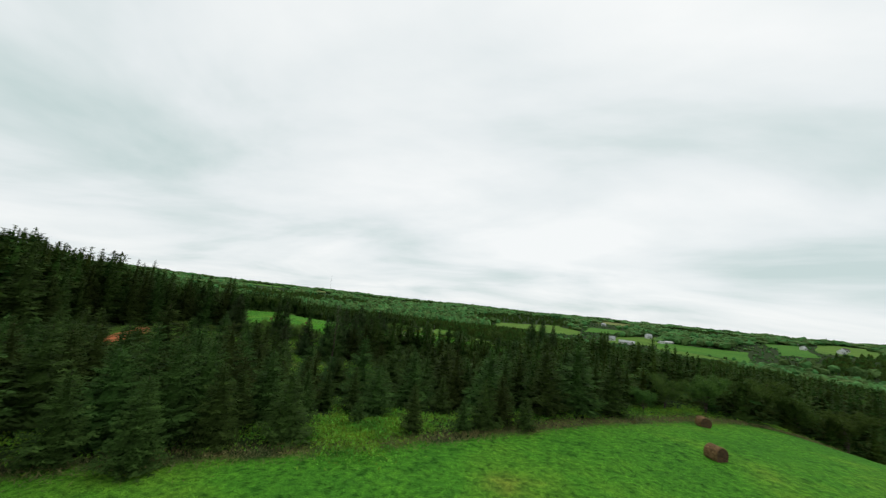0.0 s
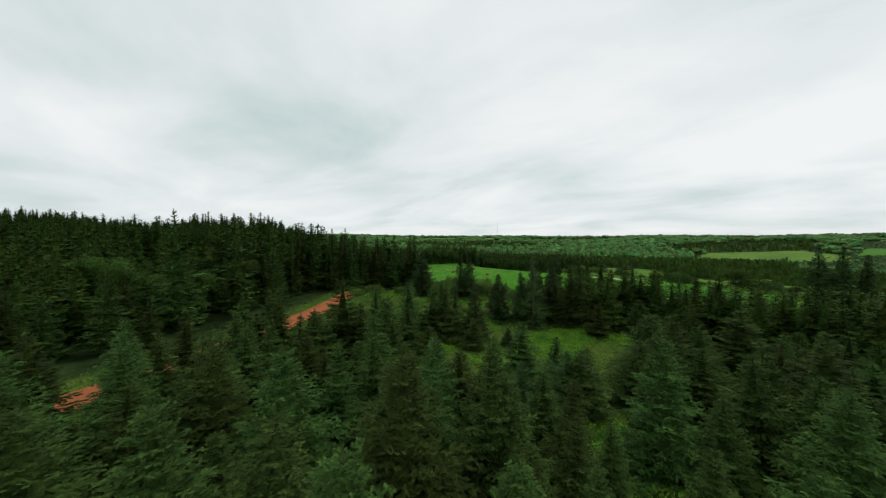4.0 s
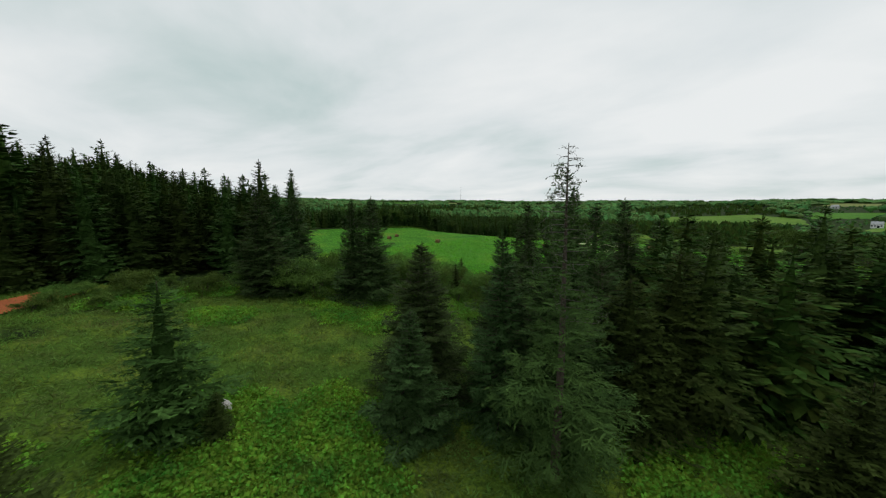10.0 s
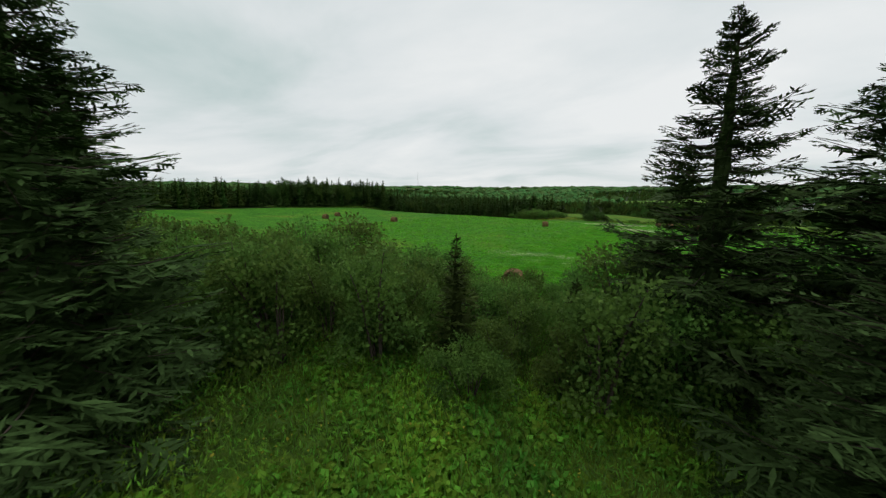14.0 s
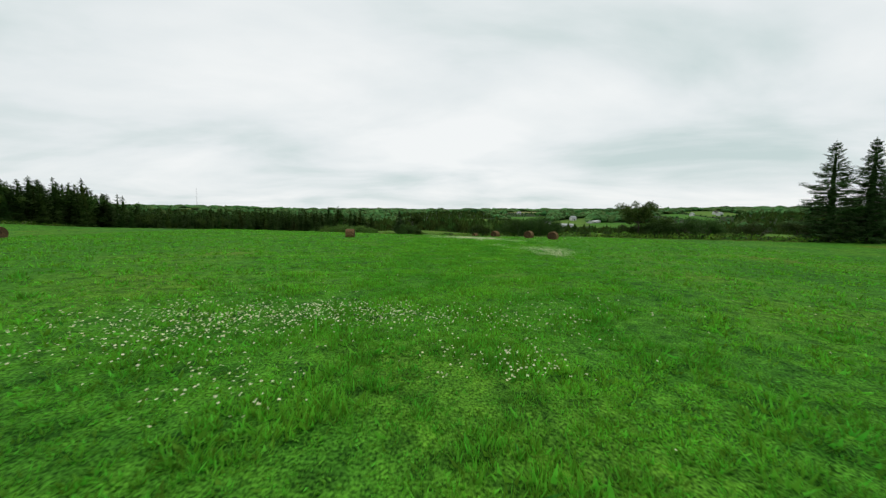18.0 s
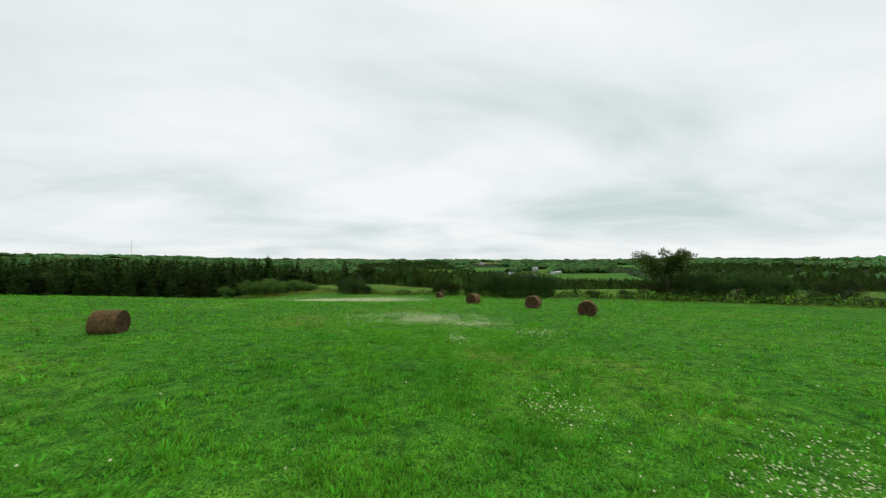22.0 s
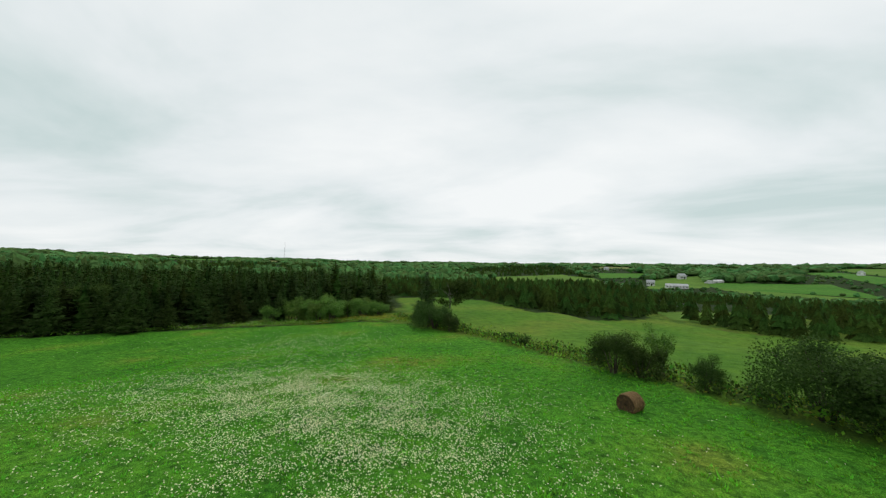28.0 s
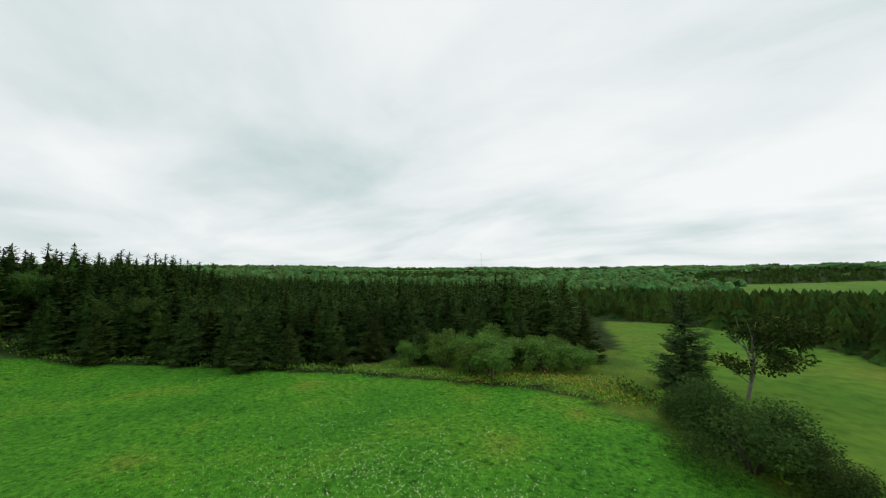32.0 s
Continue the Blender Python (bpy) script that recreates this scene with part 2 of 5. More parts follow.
SLOPES = [(-95, -110, 19), (-165, -50, 20), (-150, -120, 25), (-82, -72, 15), (-40, -115, 9.5), (-110, -20, 7), (-140, 90, 0), (140, -40, -3), (130, 60, -5), (70, 180, -11), (-100, 200, -9), (0, -200, 9), (150, -150, 6)]
HX, HY, HZ = np.array(HILLS + SLOPES, float).T


def smooth(a, lo, hi):
    k = np.clip((a - lo) / (hi - lo), 0, 1)
    return k * k * (3 - 2 * k)


def height(x, y):
    """Ground level at x, y (numbers or arrays)."""
    x, y = np.asarray(x, float), np.asarray(y, float)
    d2 = (x[..., None] - HX) ** 2 + (y[..., None] - HY) ** 2
    w = np.exp(-d2 / (2 * 19.0 ** 2)) + 2e-3 * np.exp(-d2 / (2 * 60.0 ** 2)) + 1e-7 / (1 + d2 / 1e4)
    near = (w * HZ).sum(-1) / w.sum(-1)
    r = np.hypot(x, y - 60)
    side = np.arctan2(-x, y - 60)          # positive to the west
    far = np.interp(r, [0, 120, 220, 320, 420, 520, 640, 850, 1200, 1650, 2200, 5000],
                    [-5, -7, -11, -15, -20, -21, -16, -6, 7, 19, 24, 24])
    far = far + smooth(side, 0.3, 1.3) * 14 * smooth(r, 120, 400) + 3.0 * np.sin(x / 160 + 1.0) * np.cos(y / 210) * smooth(r, 300, 900)
    back = smooth(-y, 60, 260)
    rise = 28 * np.exp(-((x + 205) ** 2 + (y + 110) ** 2) / 12800)
    far = far * (1 - back) + (8 + 6 * smooth(r, 300, 1500)) * back
    k = smooth(r, 150, 270)
    return near * (1 - k) + (far + rise) * k


def zof(x, y):
    return float(height(x, y))


def inside(px, py, poly):
    """Which points lie in a polygon."""
    px, py = np.asarray(px, float), np.asarray(py, float)
    hit = np.zeros(px.shape, bool)
    for (x0, y0), (x1, y1) in zip(poly, poly[1:] + poly[:1]):
        if y0 == y1:
            continue
        hit ^= ((y0 > py) != (y1 > py)) & (px < (x1 - x0) * (py - y0) / (y1 - y0) + x0)
    return hit


HAYFIELD = [(-112, 14), (-110, 60), (-101, 97), (-93, 114), (-86, 126), (-72, 136), (-56, 146), (-46, 151), (-30, 156), (-21, 154), (-12, 148), (-2, 140), (6, 129),
            (15, 117), (21, 107), (31, 97), (46, 84), (62, 70), (76, 64), (80, 40), (56, 8), (20, 5), (0, 2), (-14, -2), (-40, 2), (-75, 8)]
STARTFIELD = [(36, -108), (45, -98), (53, -91), (60, -85), (67, -79), (76, -70), (88, -59), (101, -47), (116, -40), (130, -44), (150, -66), (170, -180), (0, -180), (30, -112)]
CLEARING = [(46, -66), (30, -72), (14, -66), (0, -56), (-18, -42), (-24, -30), (-14, -17), (-6, -8), (8, -7), (14, -18), (30, -14), (44, -22), (50, -40)]
LOWFIELD = [(-27, 178), (-16, 160), (-8, 152), (2, 143), (12, 128), (22, 114), (48, 94), (100, 78), (170, 110), (150, 172), (74, 184), (60, 190), (49, 212), (30, 200), (8, 180), (-8, 216), (-30, 236), (-48, 232)]
ROADLINE = [(50, -130), (27, -105), (21.5, -100), (2, -76), (-0.3, -73), (-7, -64.5), (-14, -56), (-21.5, -48), (-30, -39)]


VALLEYSIDE = [(46, 198), (75, 178), (170, 108), (190, 165), (120, 190), (92, 240), (50, 228)]
GAPLAND = [(-24, -16), (-6, -14), (16, -10), (20, 4), (0, 2), (-14, -2), (-30, 0)]
ROUGHEND = [(-60, 148), (-30, 158), (-20, 155), (-13, 157), (-13, 167), (-25, 184), (-40, 184), (-40, 176), (-55, 165)]
GLADE = [(56, -87), (52, -79), (54, -71), (60, -72), (64, -78), (60, -84)]
EASTHEDGE = [(76, 66), (62, 73), (48, 87), (33, 98.5), (23, 109), (16.5, 118), (7.5, 130.5), (-0.5, 141.5), (-10, 150), (-17, 157), (-24, 161)]


def line_distance(x, y, line):
    x, y = np.asarray(x, float), np.asarray(y, float)
    best = np.full(x.shape, 1e9)
    for (x0, y0), (x1, y1) in zip(line, line[1:]):
        dx, dy = x1 - x0, y1 - y0
        k = np.clip(((x - x0) * dx + (y - y0) * dy) / (dx * dx + dy * dy), 0, 1)
        best = np.minimum(best, np.hypot(x - x0 - k * dx, y - y0 - k * dy))
    return best


PATCHES = [(27, -33, 5.5, 5), (25.5, -42, 4, 4.5), (31, -38.5, 4, 3.5), (24, -22.5, 4, 3.5), (33, -21, 4, 3), (7, -37.5, 5, 4.5), (9.5, -32, 4, 2.6), (14, -34.5, 2.6, 2.4), (28, -19.5, 4, 2.6),
           (-22, -34, 4, 4), (-22, -28, 4, 3), (-5, -21.5, 5, 2.6), (0, -8.5, 6, 3), (29.5, -26.5, 3.5, 3), (36, -12, 4, 3), (-12, -30, 3, 3), (3, -45, 3, 2), (17, -54, 3, 4), (28, -52, 4, 3), (-1.5, -20, 4, 3), (1, -15.5, 4, 3), (4, -11, 3, 2), (38, -17, 5, 3), (26, -34, 4, 3)]


def leafy_patch(x, y):
    """Where leafy weeds stand thick, 0 or 1."""
    x, y = np.asarray(x, float), np.asarray(y, float)
    wave = 0.3 * np.sin(x * 1.1 + 1.4 * np.sin(y * 0.8)) + 0.3 * np.sin(y * 1.4 + 1.2 * np.sin(x * 0.9)) + 0.15 * np.sin(3.1 * x + 2.3 * y)
    hit = np.zeros(x.shape, bool)
    for px, py, rx, ry in PATCHES:
        hit |= ((x - px) / rx) ** 2 + ((y - py) / ry) ** 2 < 1 + wave
    return hit


def road_distance(x, y):
    return line_distance(x, y, ROADLINE)


def mesh_object(name, verts, faces, mat, parent=None, shade=False):
    me = bpy.data.meshes.new(name)
    verts = np.asarray(verts, float)
    me.from_pydata(verts.tolist(), [], faces.tolist() if isinstance(faces, np.ndarray) else faces)
    if shade:
        me.shade_smooth()
    me.materials.append(mat)
    ob = new(name, me)
    ob.parent = parent
    return ob


def axis(lo, fine_lo, fine_hi, hi, step, growth):
    pts = list(np.arange(fine_lo, fine_hi + 0.01, step))
    s, v = step, fine_hi
    while v < hi:
        s *= growth
        v += s
        pts.append(v)
    s, v = step, fine_lo
    while v > lo:
        s *= growth
        v -= s
        pts.insert(0, v)
    return np.array(pts)


gx = axis(-3200, -112, 112, 3200, 1.3, 1.06)
gy = axis(-1800, -130, 175, 3600, 1.3, 1.05)
GX, GY = np.meshgrid(gx, gy)
GZ = height(GX, GY)
wob = 1.2 * np.sin(GX * 0.9 + GY * 0.3) + 0.9 * np.sin(GY * 1.1 - GX * 0.4)
is_hay = inside(GX + 0.5 * wob, GY, HAYFIELD) | inside(GX + 0.4 * wob, GY, STARTFIELD)
is_low = inside(GX, GY, LOWFIELD)
is_clear = inside(GX + wob, GY + wob, CLEARING) | inside(GX, GY, ROUGHEND) | inside(GX + wob, GY, GAPLAND) | inside(GX, GY, VALLEYSIDE)
is_clear |= (line_distance(GX + wob, GY, EASTHEDGE) < 5) | (line_distance(GX, GY + wob, [(60, -86), (57, -76), (50, -66), (44, -60)]) < 4)
GZ = GZ + np.where(is_hay, 0.03, 0.09) * np.sin(GX * 1.7 + np.sin(GY * 0.9)) * np.sin(GY * 1.3 + 2 * np.sin(GX * 0.35)) * (np.hypot(GX, GY) < 260)
nx, ny = len(gx), len(gy)
idx = np.arange(nx * ny).reshape(ny, nx)
quads = np.stack([idx[:-1, :-1], idx[:-1, 1:], idx[1:, 1:], idx[1:, :-1]], -1).reshape(-1, 4)
GROUND = bpy.data.materials.new("ground_cover")
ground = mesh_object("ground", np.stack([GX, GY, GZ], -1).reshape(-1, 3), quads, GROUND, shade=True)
tagged(ground, "rolling ground of mown green hay field, weedy clearing and dark forest floor", "ground", kind="structure")
att = ground.data.attributes.new("cover", "FLOAT_COLOR", "POINT")
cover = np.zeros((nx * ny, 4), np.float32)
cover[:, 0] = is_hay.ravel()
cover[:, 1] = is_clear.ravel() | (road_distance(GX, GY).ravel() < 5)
cover[:, 2] = is_low.ravel()
cover[:, 3] = leafy_patch(GX, GY).ravel()
att.data.foreach_set("color", cover.ravel())


def ground_nodes():
    GROUND.use_nodes = True
    n, l = GROUND.node_tree.nodes, GROUND.node_tree.links
    bsdf = n["Principled BSDF"]
    geo = n.new("ShaderNodeNewGeometry")

    def tex(s, d=5.0):
        t = n.new("ShaderNodeTexNoise")
        t.inputs["Scale"].default_value, t.inputs["Detail"].default_value = s, d
        l.new(geo.outputs["Position"], t.inputs["Vector"])
        return t.outputs[0]

    def ramp(src, stops):
        r = n.new("ShaderNodeValToRGB")
        e = r.color_ramp.elements
        e[0].position, e[0].color = stops[0][0], (*stops[0][1], 1)
        e[1].position, e[1].color = stops[-1][0], (*stops[-1][1], 1)
        for p, c in stops[1:-1]:
            e.new(p).color = (*c, 1)
        l.new(src, r.inputs[0])
        return r.outputs[0]

    def mix(f, a, b, kind="MIX"):
        m = n.new("ShaderNodeMix")
        m.data_type, m.blend_type = "RGBA", kind
        for key, v in (("Factor", f), ("A", a), ("B", b)):
            if isinstance(v, float):
                m.inputs[key].default_value = v
            elif isinstance(v, tuple):
                m.inputs[key].default_value = (*v, 1)
            else:
                l.new(v, m.inputs[key])
        return m.outputs["Result"]

    a = n.new("ShaderNodeAttribute")
    a.attribute_name = "cover"
    s = n.new("ShaderNodeSeparateColor")
    l.new(a.outputs["Color"], s.inputs[0])
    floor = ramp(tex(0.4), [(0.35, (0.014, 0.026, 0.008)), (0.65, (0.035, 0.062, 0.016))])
    weeds = mix(ramp(tex(6.0), [(0.3, (0, 0, 0)), (0.7, (1, 1, 1))]), ramp(tex(0.22), [(0.34, (0.075, 0.155, 0.02)), (0.46, (0.11, 0.2, 0.024)), (0.56, (0.18, 0.265, 0.028)), (0.7, (0.125, 0.13, 0.038))]), (0.042, 0.08, 0.016))
    hay = ramp(tex(0.11, 8.0), [(0.34, (0.052, 0.19, 0.02)), (0.5, (0.07, 0.235, 0.023)), (0.62, (0.1, 0.248, 0.026)), (0.74, (0.165, 0.22, 0.038))])
    # uneven tone; the dark noise lows also paint shade between grass tufts
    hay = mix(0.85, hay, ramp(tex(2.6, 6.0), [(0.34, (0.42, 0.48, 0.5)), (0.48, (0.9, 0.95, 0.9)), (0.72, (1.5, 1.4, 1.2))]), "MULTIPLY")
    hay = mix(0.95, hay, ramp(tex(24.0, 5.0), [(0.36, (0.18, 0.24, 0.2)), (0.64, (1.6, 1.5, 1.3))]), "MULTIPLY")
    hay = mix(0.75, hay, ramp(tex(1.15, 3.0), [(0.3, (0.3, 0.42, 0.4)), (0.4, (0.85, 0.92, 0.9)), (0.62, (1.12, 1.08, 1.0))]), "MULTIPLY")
    low = ramp(tex(0.05, 6.0), [(0.35, (0.07, 0.17, 0.019)), (0.5, (0.095, 0.195, 0.023)), (0.68, (0.14, 0.2, 0.03))])
    low = mix(0.7, low, ramp(tex(0.7, 8.0), [(0.32, (0.6, 0.65, 0.6)), (0.5, (1, 1, 1)), (0.7, (1.35, 1.25, 1.1))]), "MULTIPLY")
    lush = ramp(tex(5.0), [(0.3, (0.055, 0.13, 0.02)), (0.6, (0.17, 0.29, 0.03)), (0.75, (0.28, 0.36, 0.035))])
    weeds = mix(a.outputs["Alpha"], weeds, lush)
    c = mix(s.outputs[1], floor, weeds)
    c = mix(s.outputs[2], c, low)
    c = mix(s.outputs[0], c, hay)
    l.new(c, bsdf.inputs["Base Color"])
    bsdf.inputs["Roughness"].default_value = 0.9
    bsdf.inputs["Specular IOR Level"].default_value = 0.04
    b = n.new("ShaderNodeBump")
    b.inputs["Strength"].default_value, b.inputs["Distance"].default_value = 0.7, 0.12
    l.new(tex(9.0, 5.0), b.inputs["Height"])
    lump = n.new("ShaderNodeBump")
    lump.inputs["Strength"].default_value, lump.inputs["Distance"].default_value = 0.55, 0.3
    l.new(tex(2.2, 4.0), lump.inputs["Height"])
    l.new(b.outputs[0], lump.inputs["Normal"])
    l.new(lump.outputs[0], bsdf.inputs["Normal"])


ground_nodes()


def patch(name, corners, mat, lift, n=14, m=14, label="", category="field"):
    """A sheet laid over the land between four corners given in turn round it."""
    (a, b, c, d) = [np.array(p, float) for p in corners]
    u, v = np.meshgrid(np.linspace(0, 1, n + 1), np.linspace(0, 1, m + 1))
    u, v = u[..., None], v[..., None]
    p = (1 - v) * ((1 - u) * a + u * b) + v * ((1 - u) * d + u * c)
    p = p + 0.012 * np.linalg.norm(c - a) * np.sin(9 * (u + v) + a[0])
    z = height(p[..., 0], p[..., 1]) + lift
    i = np.arange((n + 1) * (m + 1)).reshape(m + 1, n + 1)
    q = np.stack([i[:-1, :-1], i[:-1, 1:], i[1:, 1:], i[1:, :-1]], -1).reshape(-1, 4)
    ob = mesh_object(name, np.dstack([p, z[..., None]]).reshape(-1, 3), q, mat, shade=True)
    return tagged(ob, label, category, kind="structure")


def ribbon(name, line, half, mat, lift, step=1.5, label="", category="road"):
    pts = []
    for (x0, y0), (x1, y1) in zip(line, line[1:]):
        k = max(2, int(math.hypot(x1 - x0, y1 - y0) / step))
        pts += [(x0 + (x1 - x0) * i / k, y0 + (y1 - y0) * i / k) for i in range(k)]
    pts = np.array(pts + [line[-1]], float)
    for _ in range(6):
        pts[1:-1] = (pts[:-2] + 2 * pts[1:-1] + pts[2:]) / 4
    t = np.gradient(pts, axis=0)
    t /= np.linalg.norm(t, axis=1)[:, None]
    nrm = np.stack([-t[:, 1], t[:, 0]], 1)
    rows = []
    offs = np.linspace(-1, 1, 7)
    for o in offs:
        edge = half * o * (1 + 0.08 * np.sin(np.arange(len(pts)) * 0.7 + o))
        p = pts + nrm * edge[:, None]
        z = height(p[:, 0], p[:, 1]) + lift - 0.07 * (abs(abs(o) - 0.5) < 0.2)
        rows.append(np.column_stack([p, z]))
    v = np.stack(rows, 1)
    i = np.arange(v.shape[0] * 7).reshape(-1, 7)
    q = np.stack([i[:-1, :-1], i[:-1, 1:], i[1:, 1:], i[1:, :-1]], -1).reshape(-1, 4)
    return tagged(mesh_object(name, v.reshape(-1, 3), q, mat, shade=True), label, category, kind="structure")


ribbon("road", ROADLINE, 2.1, DIRT, 0.16, label="narrow red clay track with worn wheel ruts beside forest")


# ---------------------------------------------------------------- conifers
def blades(base, tip, width, up, rg):
    """Flat diamond sprays from base to tip, one a row: vertices and faces."""
    n = len(base)
    d = tip - base
    side = np.cross(d, up)
    side /= np.linalg.norm(side, axis=1)[:, None] + 1e-9
    mid = base + d * 0.45
    v = np.stack([base, mid + side * width[:, None], tip, mid - side * width[:, None]], 1)
    q = np.arange(4 * n).reshape(n, 4)
    return v.reshape(-1, 3), q


def spruce_parts(seed, h=8.0, radius=2.0, step=0.4, arms=8, twigs=6, low=0.25, ragged=0.14, thin=False, fat=1.0, core=0.36, fine=1, taper=0.88, gaps=0.0, upright=0.0, wood=None):
    """Crown of a spruce at the origin: whorls of flat boughs, each a fan of needle shoots. wood: a list that takes the bough axes."""
    rg = np.random.default_rng(seed)
    B, T, Wd, U = [], [], [], []
    z = low
    while z < h - 0.25:
        k = (z - low) / (h - low)
        reach = radius * (1 - k) ** taper * (0.8 + 0.2 * min(1.0, 5 * k)) + 0.1
        reach *= 1 - ragged * rg.random()
        n = max(5, int(arms * (0.7 + 0.4 * (1 - k))))
        off = rg.random() * 6.28
        for i in range(n):
            if rg.random() < gaps:
                continue
            a = off + 6.283 * (i + rg.normal(0, 0.16)) / n
            L = reach * (1 + rg.normal(0, ragged))
            lift = -0.26 + 0.42 * k + 1.1 * max(0.0, k - 0.76) + upright + rg.normal(0, 0.07)
            curl = 0.12 + 0.1 * rg.random()
            out, across = np.array([math.cos(a), math.sin(a), 0]), np.array([-math.sin(a), math.cos(a), 0])
            p0 = np.array([0, 0, z + rg.normal(0, 0.16 * step)])
            m = max(2, int(round(twigs * min(1.0, 0.45 + 0.6 * L / radius))))
            u = np.repeat(np.linspace(0.3, 0.97, m), 2) + rg.normal(0, 0.03, 2 * m)
            sg = np.tile([-1.0, 1.0], m)
            ax = p0 + np.outer(u, out) * L + np.outer(lift * u + curl * u ** 3, (0, 0, L))
            tl = (0.46 * L * np.maximum(1.06 - u, 0.02) ** 0.75 + 0.1 + 0.03 * L) * rg.uniform(0.8, 1.2, 2 * m)
            open_ = rg.uniform(0.75, 1.0, 2 * m)
            d = np.outer(0.75 - 0.1 * open_, out) + (sg * open_)[:, None] * across + np.outer(lift + 0.15 * u + rg.normal(-0.14, 0.1, 2 * m), (0, 0, 1.0))
            d /= np.linalg.norm(d, axis=1)[:, None]
            B.append(ax - d * tl[:, None] * 0.1)
            T.append(ax + d * tl[:, None])
            Wd.append(0.035 + 0.13 * tl)
            U.append(np.array([0, 0, 1.0]) + sg[:, None] * across * 0.35 + rg.normal(0, 0.28, (2 * m, 3)))
            e = p0 + out * L * 1.08 + np.array([0, 0, L * (lift + 1.35 * curl)])     # the leading shoot
            B.append((p0 + (e - p0) * 0.62)[None])
            T.append(e[None])
            Wd.append(np.array([0.03 + 0.05 * L]))
            U.append(np.array([[0, 0, 1.0]]) + rg.normal(0, 0.2, (1, 3)))
            if wood is not None:
                wood.append((p0, p0 + out * L * 0.5 + np.array([0, 0, L * (lift * 0.5 + 0.1 * curl)]), e))
        z += step * (1.12 - 0.68 * k) * (0.85 + 0.3 * rg.random())
    for i in range(7):
        a = 0.9 * i + rg.random()
        r = 0.05 * i * (0.6 + 0.4 * rg.random())
        B.append(np.array([[0, 0, h - 0.08 * i - 0.15]]))
        T.append(np.array([[r * math.cos(a), r * math.sin(a), h + 0.2 - 0.09 * i]]))
        Wd.append(np.array([0.035]))
        U.append(np.array([[math.sin(a), math.cos(a), 0.2]]))
    B, T, Wd, U = np.vstack(B), np.vstack(T), np.concatenate(Wd) * fat, np.vstack(U)
    if fine > 1:                      # each shoot becomes a narrow axis set with short side shoots
        ax, n0 = T - B, len(B)
        ln = np.linalg.norm(ax, axis=1)[:, None]
        sd = np.cross(ax, U)
        sd /= np.linalg.norm(sd, axis=1)[:, None] + 1e-9
        nb, nt, nw = [B], [T], [Wd * 0.42]
        for j in range(fine):
            p = B + ax * (0.15 + 0.75 * j / fine)
            w = (1 if j % 2 else -1) * sd * ln * rg.uniform(0.2, 0.42, (n0, 1)) + ax * rg.uniform(0.22, 0.36, (n0, 1)) + rg.normal(0, 0.06, (n0, 3)) * ln
            nb.append(p)
            nt.append(p + w * (1.05 - 0.45 * j / fine))
            nw.append(Wd * (0.5 if fine < 5 else 0.36))
        B, T, Wd = np.vstack(nb), np.vstack(nt), np.concatenate(nw)
        U = np.vstack([U] * (fine + 1)) + rg.normal(0, 0.25, (len(B), 3))
    v, f = blades(B, T, Wd, U, rg)
    if not thin:                      # dense inner needles round the stem
        rings, seg = 12, 9
        iv = []
        for r in range(rings):
            k = r / (rings - 1)
            zz = low + 0.1 + (h - low - 0.5) * k
            rr = radius * core * (1 - k) ** 1.05 * (1.2 if r % 2 else 0.75) + 0.015
            for s in range(seg):
                a = 6.283 * s / seg + 0.35 * r
                j = rr * (0.7 + 0.6 * rg.random())
                iv.append((j * math.cos(a), j * math.sin(a), zz + rg.normal(0, 0.1)))
        q = [(r * seg + s, r * seg + (s + 1) % seg, (r + 1) * seg + (s + 1) % seg, (r + 1) * seg + s) for r in range(rings - 1) for s in range(seg)]
        f = np.vstack([f, np.array(q) + len(v)])
        v = np.vstack([v, np.array(iv)])
    return v, f


def tube(points, radii, seg=7):
    """A tapered tube along points."""
    pts = np.array(points, float)
    t = np.gradient(pts, axis=0)
    t /= np.linalg.norm(t, axis=1)[:, None]
    ref = np.where(np.abs(t[:, 2:3]) > 0.9, np.array([[1.0, 0, 0]]), np.array([[0, 0, 1.0]]))
    u = np.cross(t, ref)
    u /= np.linalg.norm(u, axis=1)[:, None]
    w = np.cross(t, u)
    a = np.arange(seg) * 6.283185 / seg
    v = pts[:, None] + np.array(radii)[:, None, None] * (np.cos(a)[None, :, None] * u[:, None] + np.sin(a)[None, :, None] * w[:, None])
    i = np.arange(len(pts) * seg).reshape(-1, seg)
    j = np.roll(i, -1, axis=1)
    q = np.stack([i[:-1], j[:-1], j[1:], i[1:]], -1).reshape(-1, 4)
    return v.reshape(-1, 3), q


def join(parts):
    vs, fs, n = [], [], 0
    for v, f in parts:
        vs.append(v)
        fs += [[int(k) + n for k in q] for q in f]
        n += len(v)
    return np.vstack(vs), fs


